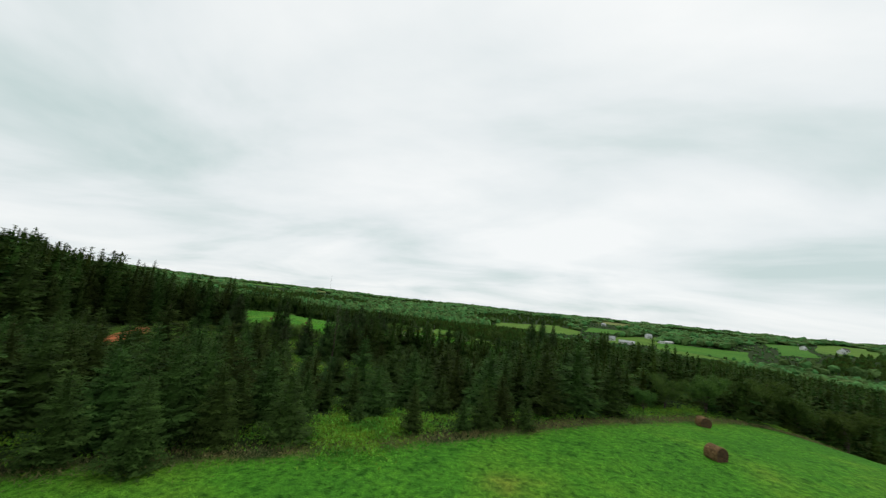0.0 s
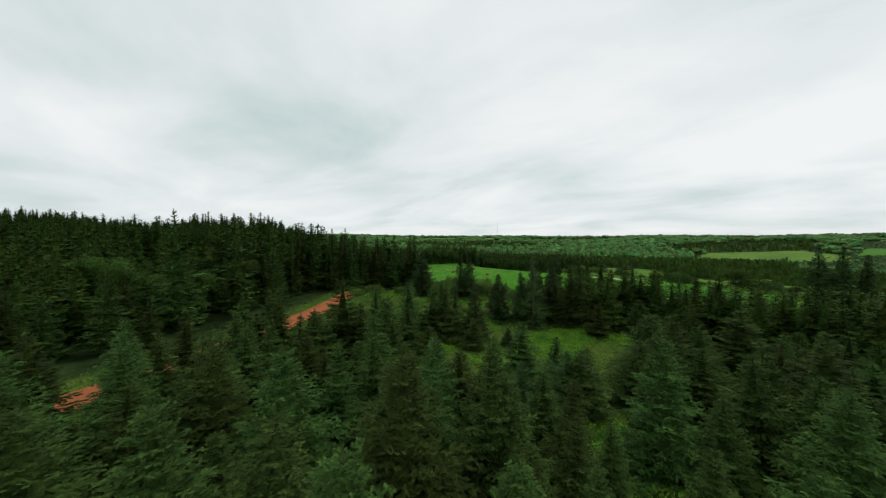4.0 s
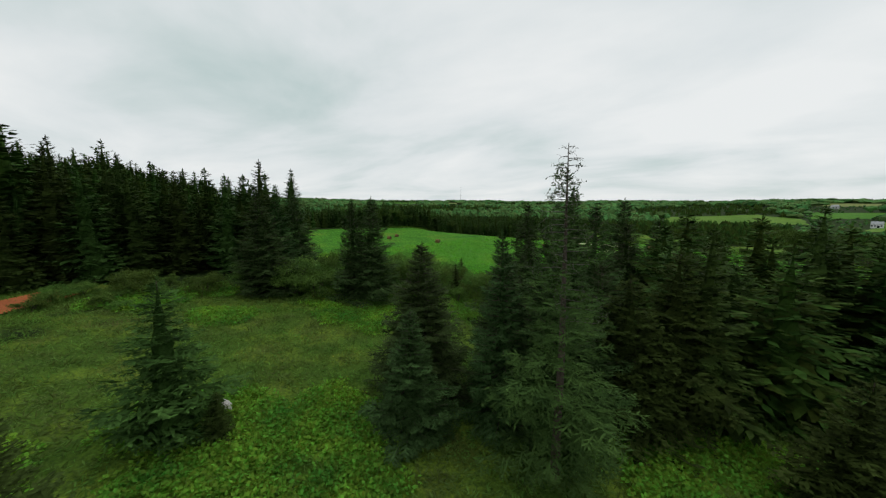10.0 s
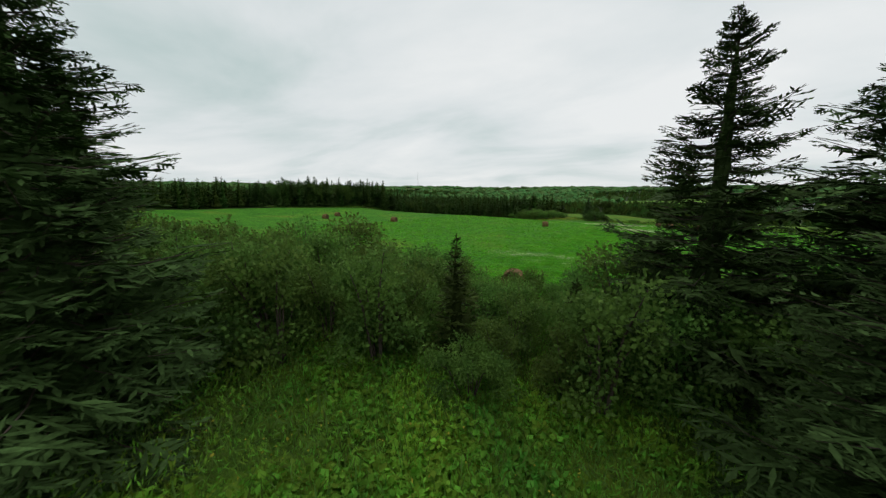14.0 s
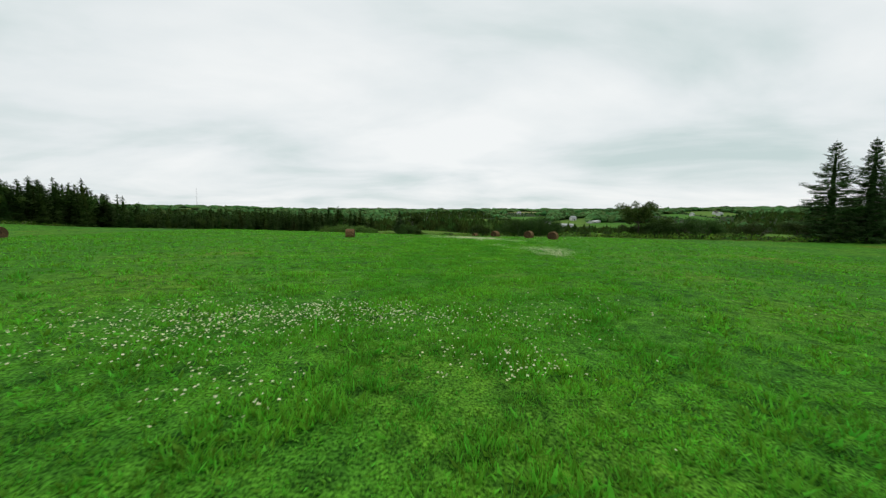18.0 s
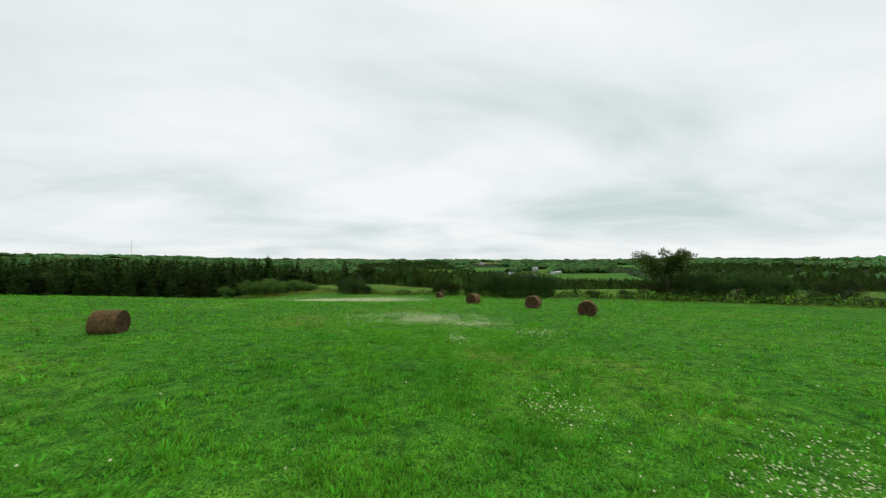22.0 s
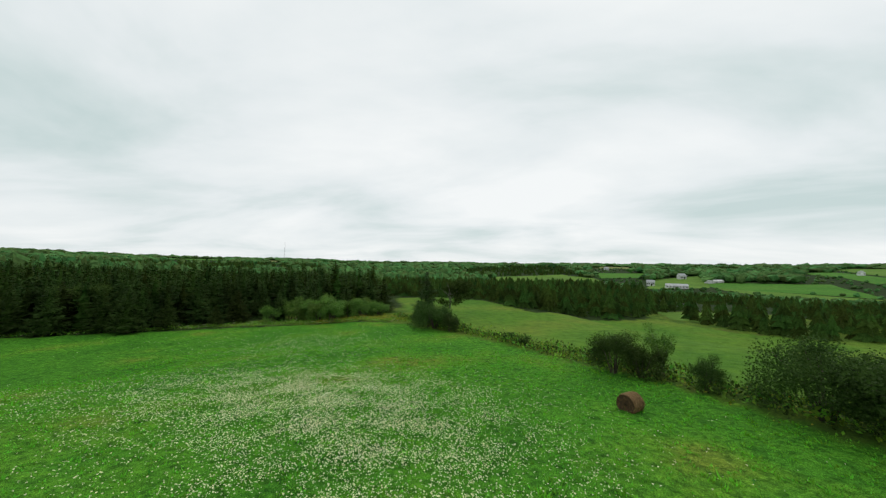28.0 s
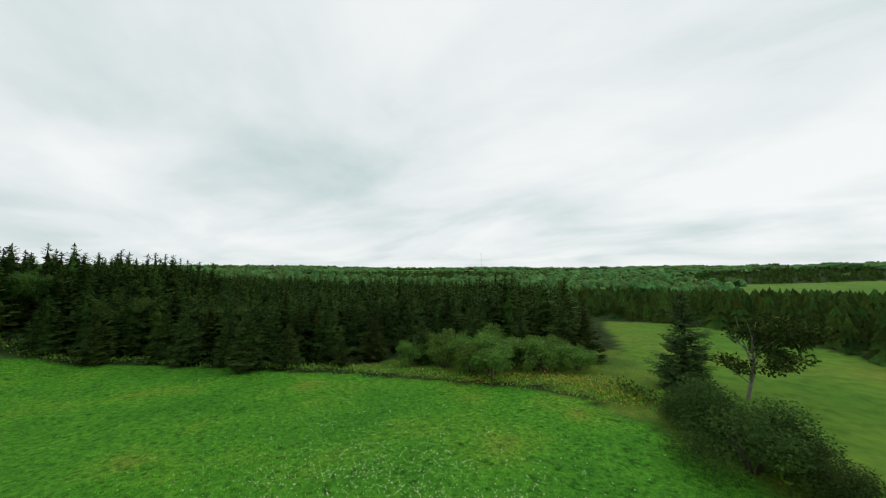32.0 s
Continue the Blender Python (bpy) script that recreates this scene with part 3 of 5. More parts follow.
def limbs(rg, h, spread, count, r0, lean=0.55):
    """A trunk that forks into limbs: tubes, and the limb ends where leaves gather."""
    parts, ends = [], []
    top = np.array([rg.normal(0, 0.06 * h), rg.normal(0, 0.06 * h), h * 0.55])
    parts.append(tube([np.zeros(3) - (0, 0, 0.2), top * 0.5 + rg.normal(0, 0.03 * h, 3) * (1, 1, 0), top], [r0, r0 * 0.75, r0 * 0.5]))
    for i in range(count):
        a = 6.283 * i / count + rg.normal(0, 0.4)
        s = 0.25 + 0.7 * rg.random()
        p = top * s
        L = spread * (0.6 + 0.5 * rg.random())
        e = p + np.array([math.cos(a) * L, math.sin(a) * L, h * lean * (0.35 + 0.6 * rg.random())])
        e[2] = min(e[2], h * rg.uniform(0.72, 1.0))
        m = (p + e) / 2 + rg.normal(0, 0.08 * L, 3)
        parts.append(tube([p, m, e], [r0 * 0.4, r0 * 0.25, r0 * 0.08], 5))
        ends += [e, m * 0.4 + e * 0.6, m]
    return parts, ends


def leaf_cloud(rg, centres, size, per, spread, floor=0.15):
    """Many small leaves in uneven clumps about the centres."""
    c = np.repeat(np.array(centres), per, 0)
    n = len(c)
    d = rg.normal(0, 1, (n, 3))
    d /= np.linalg.norm(d, axis=1)[:, None]
    p = c + d * (spread * rg.random(n)[:, None] ** 0.45) * np.array([1, 1, 0.75])
    p[:, 2] = np.maximum(p[:, 2], floor + 0.2 * rg.random(n))
    dirn = d * 0.6 + rg.normal(0, 0.7, (n, 3))
    dirn /= np.linalg.norm(dirn, axis=1)[:, None]
    L = size * (0.6 + 0.8 * rg.random(n))
    return blades(p, p + dirn * L[:, None], L * 0.32, d + rg.normal(0, 0.6, (n, 3)), rg)


def plant(name, x, y, m, label, category, group, sink=0.05, spin=None, scale=1.0, tall=1.0):
    """A copy of a built tree or shrub, set on the ground."""
    spin = rng.random() * 360 if spin is None else spin
    c = copy_thing(m, pose(x, y, zof(x, y) - sink, rng.normal(0, 1.2), rng.normal(0, 1.2), spin))
    c.scale = (scale, scale, scale * tall)
    return tagged(c, label, category, group)


def make_tree(name, crown, trunk, leafmat, barkmat, label, category, trunk_name="trunk"):
    root = new(name)
    for t in trunk if isinstance(trunk, list) else [trunk]:
        mesh_object(trunk_name, *t, barkmat, root, shade=True)
    mesh_object("crown", *crown, leafmat, root)
    return tagged(root, label, category)


def far_off(ob):
    """Lifts a pattern thing out of the scene once its copies stand."""
    for o in [*ob.children_recursive, ob]:
        bpy.data.objects.remove(o)


def spruce(seed, h, radius, boughs=False, needles=SPRUCE, **kw):
    axes = [] if boughs else None
    crown = spruce_parts(seed, h, radius, wood=axes, **kw)
    rr = 0.014 * h + 0.02
    trunk = tube([(0, 0, -0.3), (0, 0, h * 0.4), (0, 0, h * 0.98)], [rr, rr * 0.65, 0.012], 7)
    root = make_tree("spruce_tree", crown, trunk, needles, BARK, "dense dark green spruce", "tree")
    if boughs:
        mesh_object("branchwork", *join([tube(p, [0.03, 0.02, 0.006], 3) for p in axes]), BARK, root)
    return root


PATTERNS = {"young": [spruce(11, 5.0, 1.6, step=0.44, arms=9, twigs=5, fat=1.3), spruce(12, 5.0, 1.8, step=0.46, arms=10, twigs=5, fat=1.3), spruce(13, 5.0, 1.45, step=0.42, arms=9, twigs=5, fat=1.3)],
            "full": [spruce(21, 9.0, 2.7, step=0.6, arms=10, twigs=6, fat=1.3), spruce(22, 9.0, 3.0, step=0.64, arms=10, twigs=6, fat=1.3), spruce(23, 9.0, 2.5, step=0.58, arms=10, twigs=6, fat=1.3)],
            "near": [spruce(25, 7.0, 2.2, step=0.48, arms=10, twigs=6, fine=3, fat=1.1), spruce(26, 7.0, 2.45, step=0.5, arms=10, twigs=6, fine=3, fat=1.1, ragged=0.18), spruce(27, 7.0, 2.0, step=0.46, arms=9, twigs=6, fine=3, fat=1.1, ragged=0.2)],
            "blue": [spruce(s, 6.0, 1.9, needles=BLUE_NEEDLES, step=0.38, arms=9, twigs=6, fine=5, ragged=0.3, taper=0.7, upright=0.4) for s in (41, 42, 43)],
            "tall": [spruce(31, 16.0, 3.6, step=0.66, arms=10, twigs=6, low=0.6, ragged=0.2, fat=1.25), spruce(32, 16.0, 3.3, step=0.66, arms=10, twigs=6, low=1.0, ragged=0.24, fat=1.25),
                     spruce(33, 16.0, 3.0, step=0.68, arms=10, twigs=6, low=1.8, ragged=0.28, fat=1.25, gaps=0.08)],
            "close": [spruce(35, 12.0, 3.6, boughs=True, needles=CLOSE_NEEDLES, step=0.46, arms=11, twigs=9, low=0.4, ragged=0.22, fine=7, fat=0.85, core=0.2, taper=0.9, gaps=0.03),
                      spruce(36, 12.0, 3.3, boughs=True, needles=CLOSE_NEEDLES, step=0.46, arms=11, twigs=9, low=0.5, ragged=0.24, fine=7, fat=0.85, core=0.2, taper=0.9, gaps=0.05),
                      spruce(37, 12.0, 3.6, boughs=True, needles=CLOSE_NEEDLES, step=0.5, arms=10, twigs=9, low=0.7, ragged=0.28, fine=7, fat=0.85, core=0.16, taper=0.85, gaps=0.08)]}
NATURAL = {"young": 5.0, "blue": 6.0, "near": 7.0, "full": 9.0, "tall": 16.0, "close": 12.0}
TREES = []
PATHXY = np.array([(p[1], p[2], p[3]) for p in PATH])


def path_distance(x, y):
    return float(np.hypot(PATHXY[:, 0] - x, PATHXY[:, 1] - y).min())


def set_spruce(x, y, h, kind=None, wide=1.0, group="spruces of the wood", label=None, which=None):
    kind = kind or ("near" if h < 11.5 and path_distance(x, y) < 23 else "young" if h < 6 else "full" if h < 11.5 else "tall")
    pat = PATTERNS[kind][int(rng.integers(3)) if which is None else which]
    s = h / NATURAL[kind]
    label = label or {"blue": "feathery blue-green young conifer with upswept shoots", "young": "young blue-green spruce in rough weeds", "full": "dense dark green spruce with drooping boughs", "near": "bushy green spruce with layered needle sprays",
                      "tall": "tall dark spruce with ragged narrow crown", "close": "shaggy dark spruce with long layered boughs"}[kind]
    TREES.append((x, y, 0.35 * h * wide))
    return plant("spruce_tree", x, y, pat, label, "tree", group, scale=s * wide, tall=1 / wide)


def scatter(poly, spacing, jitter=0.45):
    """Loosely spaced places in a polygon."""
    xs, ys = zip(*poly)
    gx, gy = np.meshgrid(np.arange(min(xs), max(xs), spacing), np.arange(min(ys), max(ys), spacing))
    gx = gx + rng.uniform(-jitter, jitter, gx.shape) * spacing
    gy = gy + rng.uniform(-jitter, jitter, gy.shape) * spacing
    k = inside(gx, gy, poly)
    return np.column_stack([gx[k], gy[k]])


# ---------------------------------------------------------------- patterns for woods seen from afar
def light_spruce(seed, step, arms, twigs, fat=1.0, core=0.4):
    return spruce_parts(seed, 9.0, 2.5, step=step, arms=arms, twigs=twigs, ragged=0.24, fat=fat, core=core)


def tiny_conifer(seed, skirts=5, n=5):
    """A far conifer: skirts of pointed boughs and a tip."""
    rg = np.random.default_rng(seed)
    v, f = [], []
    slim = rg.uniform(0.75, 1.15)
    for i in range(skirts):
        k = i / skirts
        z0 = 0.3 + 8.2 * k
        z1, r = min(9.0, z0 + 10.5 / skirts + 1.0), slim * 2.5 * (1 - k) ** 0.8 + 0.22
        b, a0 = len(v), rg.random() * 6
        for j in range(2 * n):
            q = r * (rg.uniform(0.8, 1.25) if j % 2 else rg.uniform(0.35, 0.55))
            a = a0 + 3.1416 * j / n + rg.normal(0, 0.12)
            v.append((q * math.cos(a), q * math.sin(a), z0 + (rg.normal(-0.35, 0.25) if j % 2 else rg.normal(0.3, 0.15))))
        v.append((rg.normal(0, 0.08), rg.normal(0, 0.08), z1 if i < skirts - 1 else 9.0))
        f += [(b + j, b + (j + 1) % (2 * n), b + 2 * n, b + 2 * n) for j in range(2 * n)]
    return np.array(v), np.array(f)


def crown_lump(seed, lumps=2):
    """A far broad crown: a few uneven lumps grown together."""
    rg = np.random.default_rng(seed)
    bm = bmesh.new()
    for i in range(lumps):
        m = Matrix.Translation((rg.normal(0, 0.42), rg.normal(0, 0.42), 0.5 + 0.4 * rg.random())) @ pose(0, 0, 0, *(rg.random(3) * 360)) @ Matrix.Diagonal((0.6, 0.5, 0.55, 1))
        bmesh.ops.create_icosphere(bm, subdivisions=1, radius=1.0, matrix=m)
    v = np.array([p.co for p in bm.verts])
    v = v * (1 + rg.normal(0, 0.14, (len(v), 1)))
    f = np.array([[p.index for p in q.verts] + [q.verts[2].index] for q in bm.faces])
    bm.free()
    return v, f


def grove(name, places, heights, templates, natural, mat, label, category="forest", squash=(0.85, 1.2), sink=0.15, widths=None):
    """One mesh of many trees that nobody could count."""
    xy = np.array(places, float)
    z = height(xy[:, 0], xy[:, 1]) - sink
    V, F, n = [], [], 0
    for i, ((x, y), zz, h) in enumerate(zip(xy, z, heights)):
        v, f = templates[int(rng.integers(len(templates)))]
        s = h / natural
        w = (s if widths is None else widths[i]) * rng.uniform(*squash)
        a = rng.random() * 6.283
        c, q = math.cos(a), math.sin(a)
        V.append(np.column_stack([(v[:, 0] * c - v[:, 1] * q) * w + x, (v[:, 0] * q + v[:, 1] * c) * w + y, v[:, 2] * s + zz]))
        F.append(f + n)
        n += len(v)
    fs = np.vstack(F)
    me = bpy.data.meshes.new(name)
    faces = [q[:3] if q[2] == q[3] else q for q in fs.tolist()]
    me.from_pydata(np.vstack(V).tolist(), [], faces)
    me.materials.append(mat)
    return tagged(new(name, me), label, category, kind="stuff")


def clear_of_path(x, y, h, r):
    """Whether a tree of that height and reach leaves the flight line free."""
    d = np.hypot(PATHXY[:, 0] - x, PATHXY[:, 1] - y)
    k = d < r + 1.6
    return not k.any() or zof(x, y) + h < PATHXY[k, 2].min() - 0.8


MEDIUM = [light_spruce(s, 0.56, 10, 5, 1.15, 0.34) for s in (41, 42, 43, 44)]
LITE = [light_spruce(s, 0.8, 8, 3, 1.9, 0.36) for s in (51, 52, 53, 54)]
SMALL = [light_spruce(s, 1.05, 7, 2, 2.2, 0.34) for s in range(20, 26)]
TINY = [tiny_conifer(s) for s in range(8)]
LUMP = [crown_lump(s) for s in range(8)]


def wood(name, spots, label, rim=None):
    """Plants a wood: finer trees close to the flight line, plainer ones farther off."""
    bands = {"a": [], "b": [], "c": []}
    for x, y, h in spots:
        if clear_of_path(x, y, h, 0.28 * h):
            d = path_distance(x, y)
            if rim is not None and line_distance(x, y, rim) > 11:
                d = max(d, 58 if d < 65 else 120)
            bands["a" if d < 50 else "b" if d < 100 else "c"].append((x, y, h))
    for key, temp in (("a", MEDIUM), ("b", LITE), ("c", SMALL)):
        if bands[key]:
            grove(name, [p[:2] for p in bands[key]], [p[2] for p in bands[key]], temp, 9.0, FOREST, label, squash=(1.15, 1.75))


# ---------------------------------------------------------------- single spruces about the clearing and the gap
CLEAR_TREES = [(18.6, -70.5, 10.8, 1.05), (13.6, -66.2, 6.8, 0.9), (22.6, -66.2, 6.7, 0.9), (11.5, -60.5, 8.5, 1.0), (21.3, -58.8, 5.0, 1.1), (15.0, -48.9, 9.0, 1.1),
               (18.1, -44.2, 9.4, 0.85), (13.1, -43.6, 8.2, 0.75), (10.2, -52.6, 9.4, 1.1), (13.0, -49.8, 8.9, 0.85), (21.4, -48.9, 4.8, 1.4), (24.1, -43.1, 3.5, 1.4),
               (34.6, -57.0, 7.6, 1.25), (34.6, -47.8, 5.2, 1.1), (31.2, -21.5, 7.0, 1.1), (43.8, -39.5, 9.4, 1.3), (46.8, -40.4, 10.0, 0.9), (52.8, -32.0, 11.0, 1.2),
               (28.5, -62.8, 2.6, 1.4), (13.2, -30.3, 7.1, 0.95), (11.2, -27.0, 10.2, 0.95), (22.2, -21, 9.4, 1.0), (24, -18.0, 11, 1.0), (25.7, -16.8, 12.6, 0.95), (23.4, -15.8, 11.6, 1.05),
               (32.5, -3.5, 14.6, 1.0), (35.7, -9.6, 7.3, 1.3), (43.1, -13.3, 7.1, 1.5), (4.7, -38.6, 8.2, 0.95), (6.4, -37.2, 2.6, 0.9), 
               (36.1, -14.3, 6.7, 1.0), (27.6, -8.0, 9.9, 1.2), (41.9, -3.0, 13.4, 0.9), (13.9, -56.1, 5.2, 1.3), (0.5, -50.8, 4.6, 1.3),
               (42.9, -31.7, 8.6, 1.1), (47.0, -25.5, 10.0, 1.0), (47, -50, 8.0, 1.2), (50, -46, 9.0, 1.1), (41.5, -55.5, 6.0, 1.2), (43, -61, 6.5, 1.2), (45.5, -52, 7.5, 1.1), (16.0, -72.5, 6.5, 1.3), (19.7, -74.5, 7.5, 1.1), (20.8, -69.2, 8.2, 1.0), (29.9, -70.9, 4.0, 1.1), (22.2, -77.0, 5.3, 1.2), (47.0, -54.1, 5.9, 1.2), (50.8, -51.4, 7.4, 1.1),
               (17.0, -62.5, 8.4, 1.0), (16.8, -58.6, 7.0, 1.0)]
for x, y, h, w in CLEAR_TREES:
    set_spruce(x, y, h, "close" if path_distance(x, y) < 7.5 and y > -45 else None, w * 1.34, "spruces in the clearing")
for x, y, h, w in ((42.0, -61.6, 6.2, 0.95), (38.6, -63.8, 4.8, 0.95), (39.6, -59.6, 4.4, 1.0)):
    set_spruce(x, y, h, "blue", w, "young blue-green conifers of the clearing")
for x, y, h, w, k in ((-6.6, -15.7, 12.7, 1.0, 0), (-8.6, -16.6, 12.4, 0.9, 1), (7.7, -3.0, 13.0, 1.0, 2), (12.6, -1.4, 14.6, 1.0, 0), (17.2, 3.0, 14.2, 1.0, 2),
                      (-17.4, -22.8, 12.8, 1.15, 0), (10.6, -9.2, 9.4, 1.2, 0), (18.6, -16.0, 13.4, 1.0, 1), (22, -1.5, 12.5, 1.1, 0), (19.5, -7, 12.0, 1.1, 1),
                      (-24.5, -17.5, 11.8, 1.1, 0), (-29, -12, 12.8, 1.1, 2), (13.8, -20.6, 9.6, 1.1, 2), (16.4, -25.6, 11.4, 0.9, 1), (18.4, -24.6, 12.0, 1.0, 0), (20.4, -20.6, 9.8, 1.1, 2), (19.6, -23.4, 10.8, 1.0, 1)):
    set_spruce(x, y, h, "close", w, "spruces at the field gap", which=k)
for x, y, h in ((67.9, 69.7, 17.4), (72.6, 68.0, 17.6), (77.5, 70, 15.0)):
    set_spruce(x, y, h, "close", 0.95, "tall spruces at the field corner", "tall dark spruce with layered boughs at the field corner")
for x, y, h, w in ((-60.0, 148.0, 4.9, 1.2), (-66.0, 142.2, 7.0, 1.1), (-69.5, 137.5, 9.2, 1.3), (-60, 154, 7.4, 1.3), (-57.0, 167, 8.2, 1.2), (-31.5, 173.1, 9.0, 1.3), (-35.5, 174.5, 9.6, 1.2),
                   (-75, 137, 8.6, 1.2), (-80, 132, 9.4, 1.2), (-86, 130, 8.8, 1.3), (-90, 122, 9.5, 1.2), (-96, 116, 9.0, 1.3), (-99, 108, 9.6, 1.2), (-72, 142, 9.4, 1.2),
                   (-83, 136, 9.8, 1.2), (-103, 102, 9.8, 1.2), (-93, 126, 10.2, 1.2), (-52, 158, 7.5, 1.2), (-65, 158, 9.2, 1.2), (-46, 164, 7.8, 1.2), (-41, 170, 8.4, 1.2)):
    set_spruce(x, y, h, "full", w, "spruces along the hay field")
set_spruce(-17.6, 165.0, 10.8, "close", 1.05, "trees of the hedgerow", "ragged wind-worn spruce standing in the hedgerow")
set_spruce(37, 104, 2.6, "young", 1.3, "trees of the hedgerow", "small dark spruce in rough grass")

# young spruces between the first field and the clearing
WOOD_A = [(38, -103), (45, -96), (53, -89), (60, -83), (67, -77), (76, -68), (87, -57), (96, -20), (80, -8), (54, -18), (58, -34), (54, -52), (48, -68), (38, -70), (26, -74), (12, -72), (5, -75), (12, -84), (22, -95), (30, -104)]
INNER_A = [(38, -99), (45, -91), (53, -84), (60, -77), (68, -70), (77, -61), (90, -48), (96, -20), (80, -8), (54, -18), (58, -34), (54, -52), (48, -68), (38, -70), (26, -74), (12, -72), (5, -75), (12, -84), (22, -95), (30, -104)]
MARKED = [(43.1, -99.4, 9.6), (40.2, -98.9, 7.2), (46.6, -95.6, 5.4), (50.6, -94.0, 5.4), (48.3, -90.6, 7.4), (51.3, -89.6, 5.8), (50.0, -86.5, 5.0), (54.4, -86.2, 5.4), (57.0, -80.0, 2.7),
          (62.2, -79.9, 4.2), (53.7, -75.3, 5.1), (53.6, -68.1, 5.6), (54.6, -62.1, 7.9), (62.2, -70.7, 4.3), (66.1, -77.6, 3.0), (67.9, -76.1, 4.6), (69.1, -73.8, 4.8), (71.4, -74.5, 3.0), (73.3, -67.2, 8.2),
          (76.6, -63.8, 8.8), (49.0, -80.7, 5.4), (44.8, -83.4, 8.6), (44.2, -88.0, 7.2), (50.6, -68.6, 8.8), (56.5, -75.5, 5.3), (58.2, -55.9, 9.4), (45.2, -92.4, 6.4), (43.5, -76.9, 6.5),
          (58.0, -69.1, 7.0), (39.0, -93.5, 7.4), (35.6, -95.5, 7.4), (30.3, -94.7, 7.6), (26.1, -89.9, 7.4), (66, -66, 6.4), (70, -62, 7.2), (63.5, -63.5, 6.4), (81, -61.5, 7.4),
          (31, -90.5, 7.4), (27.5, -86, 7.5), (24, -82.5, 7.0), (21, -79.5, 6.5), (29, -81.5, 6.2), (33.5, -87, 7.5), (25, -77.8, 6.0), (17, -75, 6.5), (25, -97, 7), (22, -94, 7),
          (18.5, -89.5, 7), (15, -85, 7), (30, -76, 6.0), (34, -80, 7.0), (36, -75, 6.5), (38, -85, 7.8), (39, -79.5, 6.5), (36.5, -91, 6.8), (40, -74, 7.0), (44.5, -71, 6.0), (32, -72, 5.0)]
for x, y, h in MARKED:
    set_spruce(x, y, h, None, rng.uniform(1.1, 1.3), "young spruces by the first field")
spots = []
for x, y in scatter(WOOD_A, 3.5):
    if min(math.hypot(x - a, y - b) for a, b, *_ in MARKED + CLEAR_TREES) < 2.2 or road_distance(x, y) < (7.5 if y < -90 else 3.6):
        continue
    deep = bool(inside(x, y, INNER_A))
    if not deep and rng.random() < 0.8 or inside(x, y, GLADE):
        continue
    spots.append((x, y, rng.uniform(4.5, 8.8) if deep else rng.uniform(1.4, 2.8), path_distance(x, y)))
spots.sort(key=lambda p: p[3])
for x, y, h, d in spots[:80]:
    if clear_of_path(x, y, h, 0.28 * h):
        set_spruce(x, y, h, None, rng.uniform(0.95, 1.25), "young spruces by the first field")
wood("spruce_wood", [p[:3] for p in spots[80:]], "thick stand of young dark green spruces")

# tall spruces west of the clay road, forest along the hay field
WOOD_W = [(18, -118), (2, -88), (-13, -72), (-34, -51), (-35, -27), (-24, -14), (-44, -4), (-75, 3), (-116, 8), (-114, 60), (-104, 99), (-96, 118), (-88, 130), (-74, 141), (-62, 160),
          (-44, 176), (-38, 184), (-60, 235), (-120, 270), (-230, 220), (-260, -20), (-190, -150), (0, -190)]
TALL_W = [(-40.3, -47.8, 19), (-43.6, -36.6, 18), (-44.5, -32.2, 18.5), (-13.3, -72.3, 18.5), (-6.8, -81.6, 18), (-70.4, -12.6, 16), (-52, -25, 16.5), (-60, -18.5, 16)]
for x, y, h in TALL_W:
    set_spruce(x, y, h, "tall", 1.1, "tall spruces by the clay road")
RIM = [(-106, 98), (-98, 115), (-90, 128), (-74, 140), (-62, 152), (-56, 162), (-46, 172), (-60, 186), (-84, 158), (-100, 142), (-112, 118), (-118, 98)]
WESTRIM = [(-113, 56), (-105, 98), (-114, 102), (-124, 60)]
rim = [(x, y) for x, y in np.vstack([scatter(RIM, 4.6), scatter(WESTRIM, 4.8)]) if min(math.hypot(x - t[0], y - t[1]) for t in TREES) > 2.8]
FULL = [spruce_parts(k, 9.0, 2.8, step=0.6, arms=10, twigs=6, fat=1.3) for k in (61, 62, 63)]
grove("forest_rim", rim, rng.uniform(8.5, 13.0, len(rim)), FULL, 9.0, RIM_NEEDLES, "broad dark spruces along the rim of the hay field", squash=(1.0, 1.35))
TREES += [(x, y, 3.0) for x, y in rim]
EDGE_W = [(18, -118), (2, -88), (-13, -72), (-34, -51), (-35, -27), (-24, -14), (-44, -4)]
front, behind = [], []
for x, y in scatter(WOOD_W, 4.3):
    if road_distance(x, y) < 5.0 or min(math.hypot(x - t[0], y - t[1]) for t in TREES) < 2.5:
        continue
    d = min(math.hypot(x - a - (c - a) * k / 6, y - b - (e - b) * k / 6) for (a, b), (c, e) in zip(EDGE_W, EDGE_W[1:]) for k in range(7))
    h = (rng.uniform(12.5, 17.5) if -72 < y < 0 and d < 14 else rng.uniform(6.5, 9.5) if y < -60 and x < -30 else rng.uniform(7, 10.5) if y < -50 else rng.uniform(10, 15) if y < 10 else rng.uniform(8, 10.5) if x < -84 and y < 105 else rng.uniform(9.5, 13)) * rng.uniform(0.82, 1.14)
    (front if d < 6.5 and y < 2 else behind).append((x, y, h))
for x, y, h in front[:70]:
    set_spruce(x, y, h, "tall", rng.uniform(1.1, 1.4), "tall spruces by the clay road")
wood("west_forest", behind + front[70:], "dark spruce forest beside the hay field", WOOD_W)

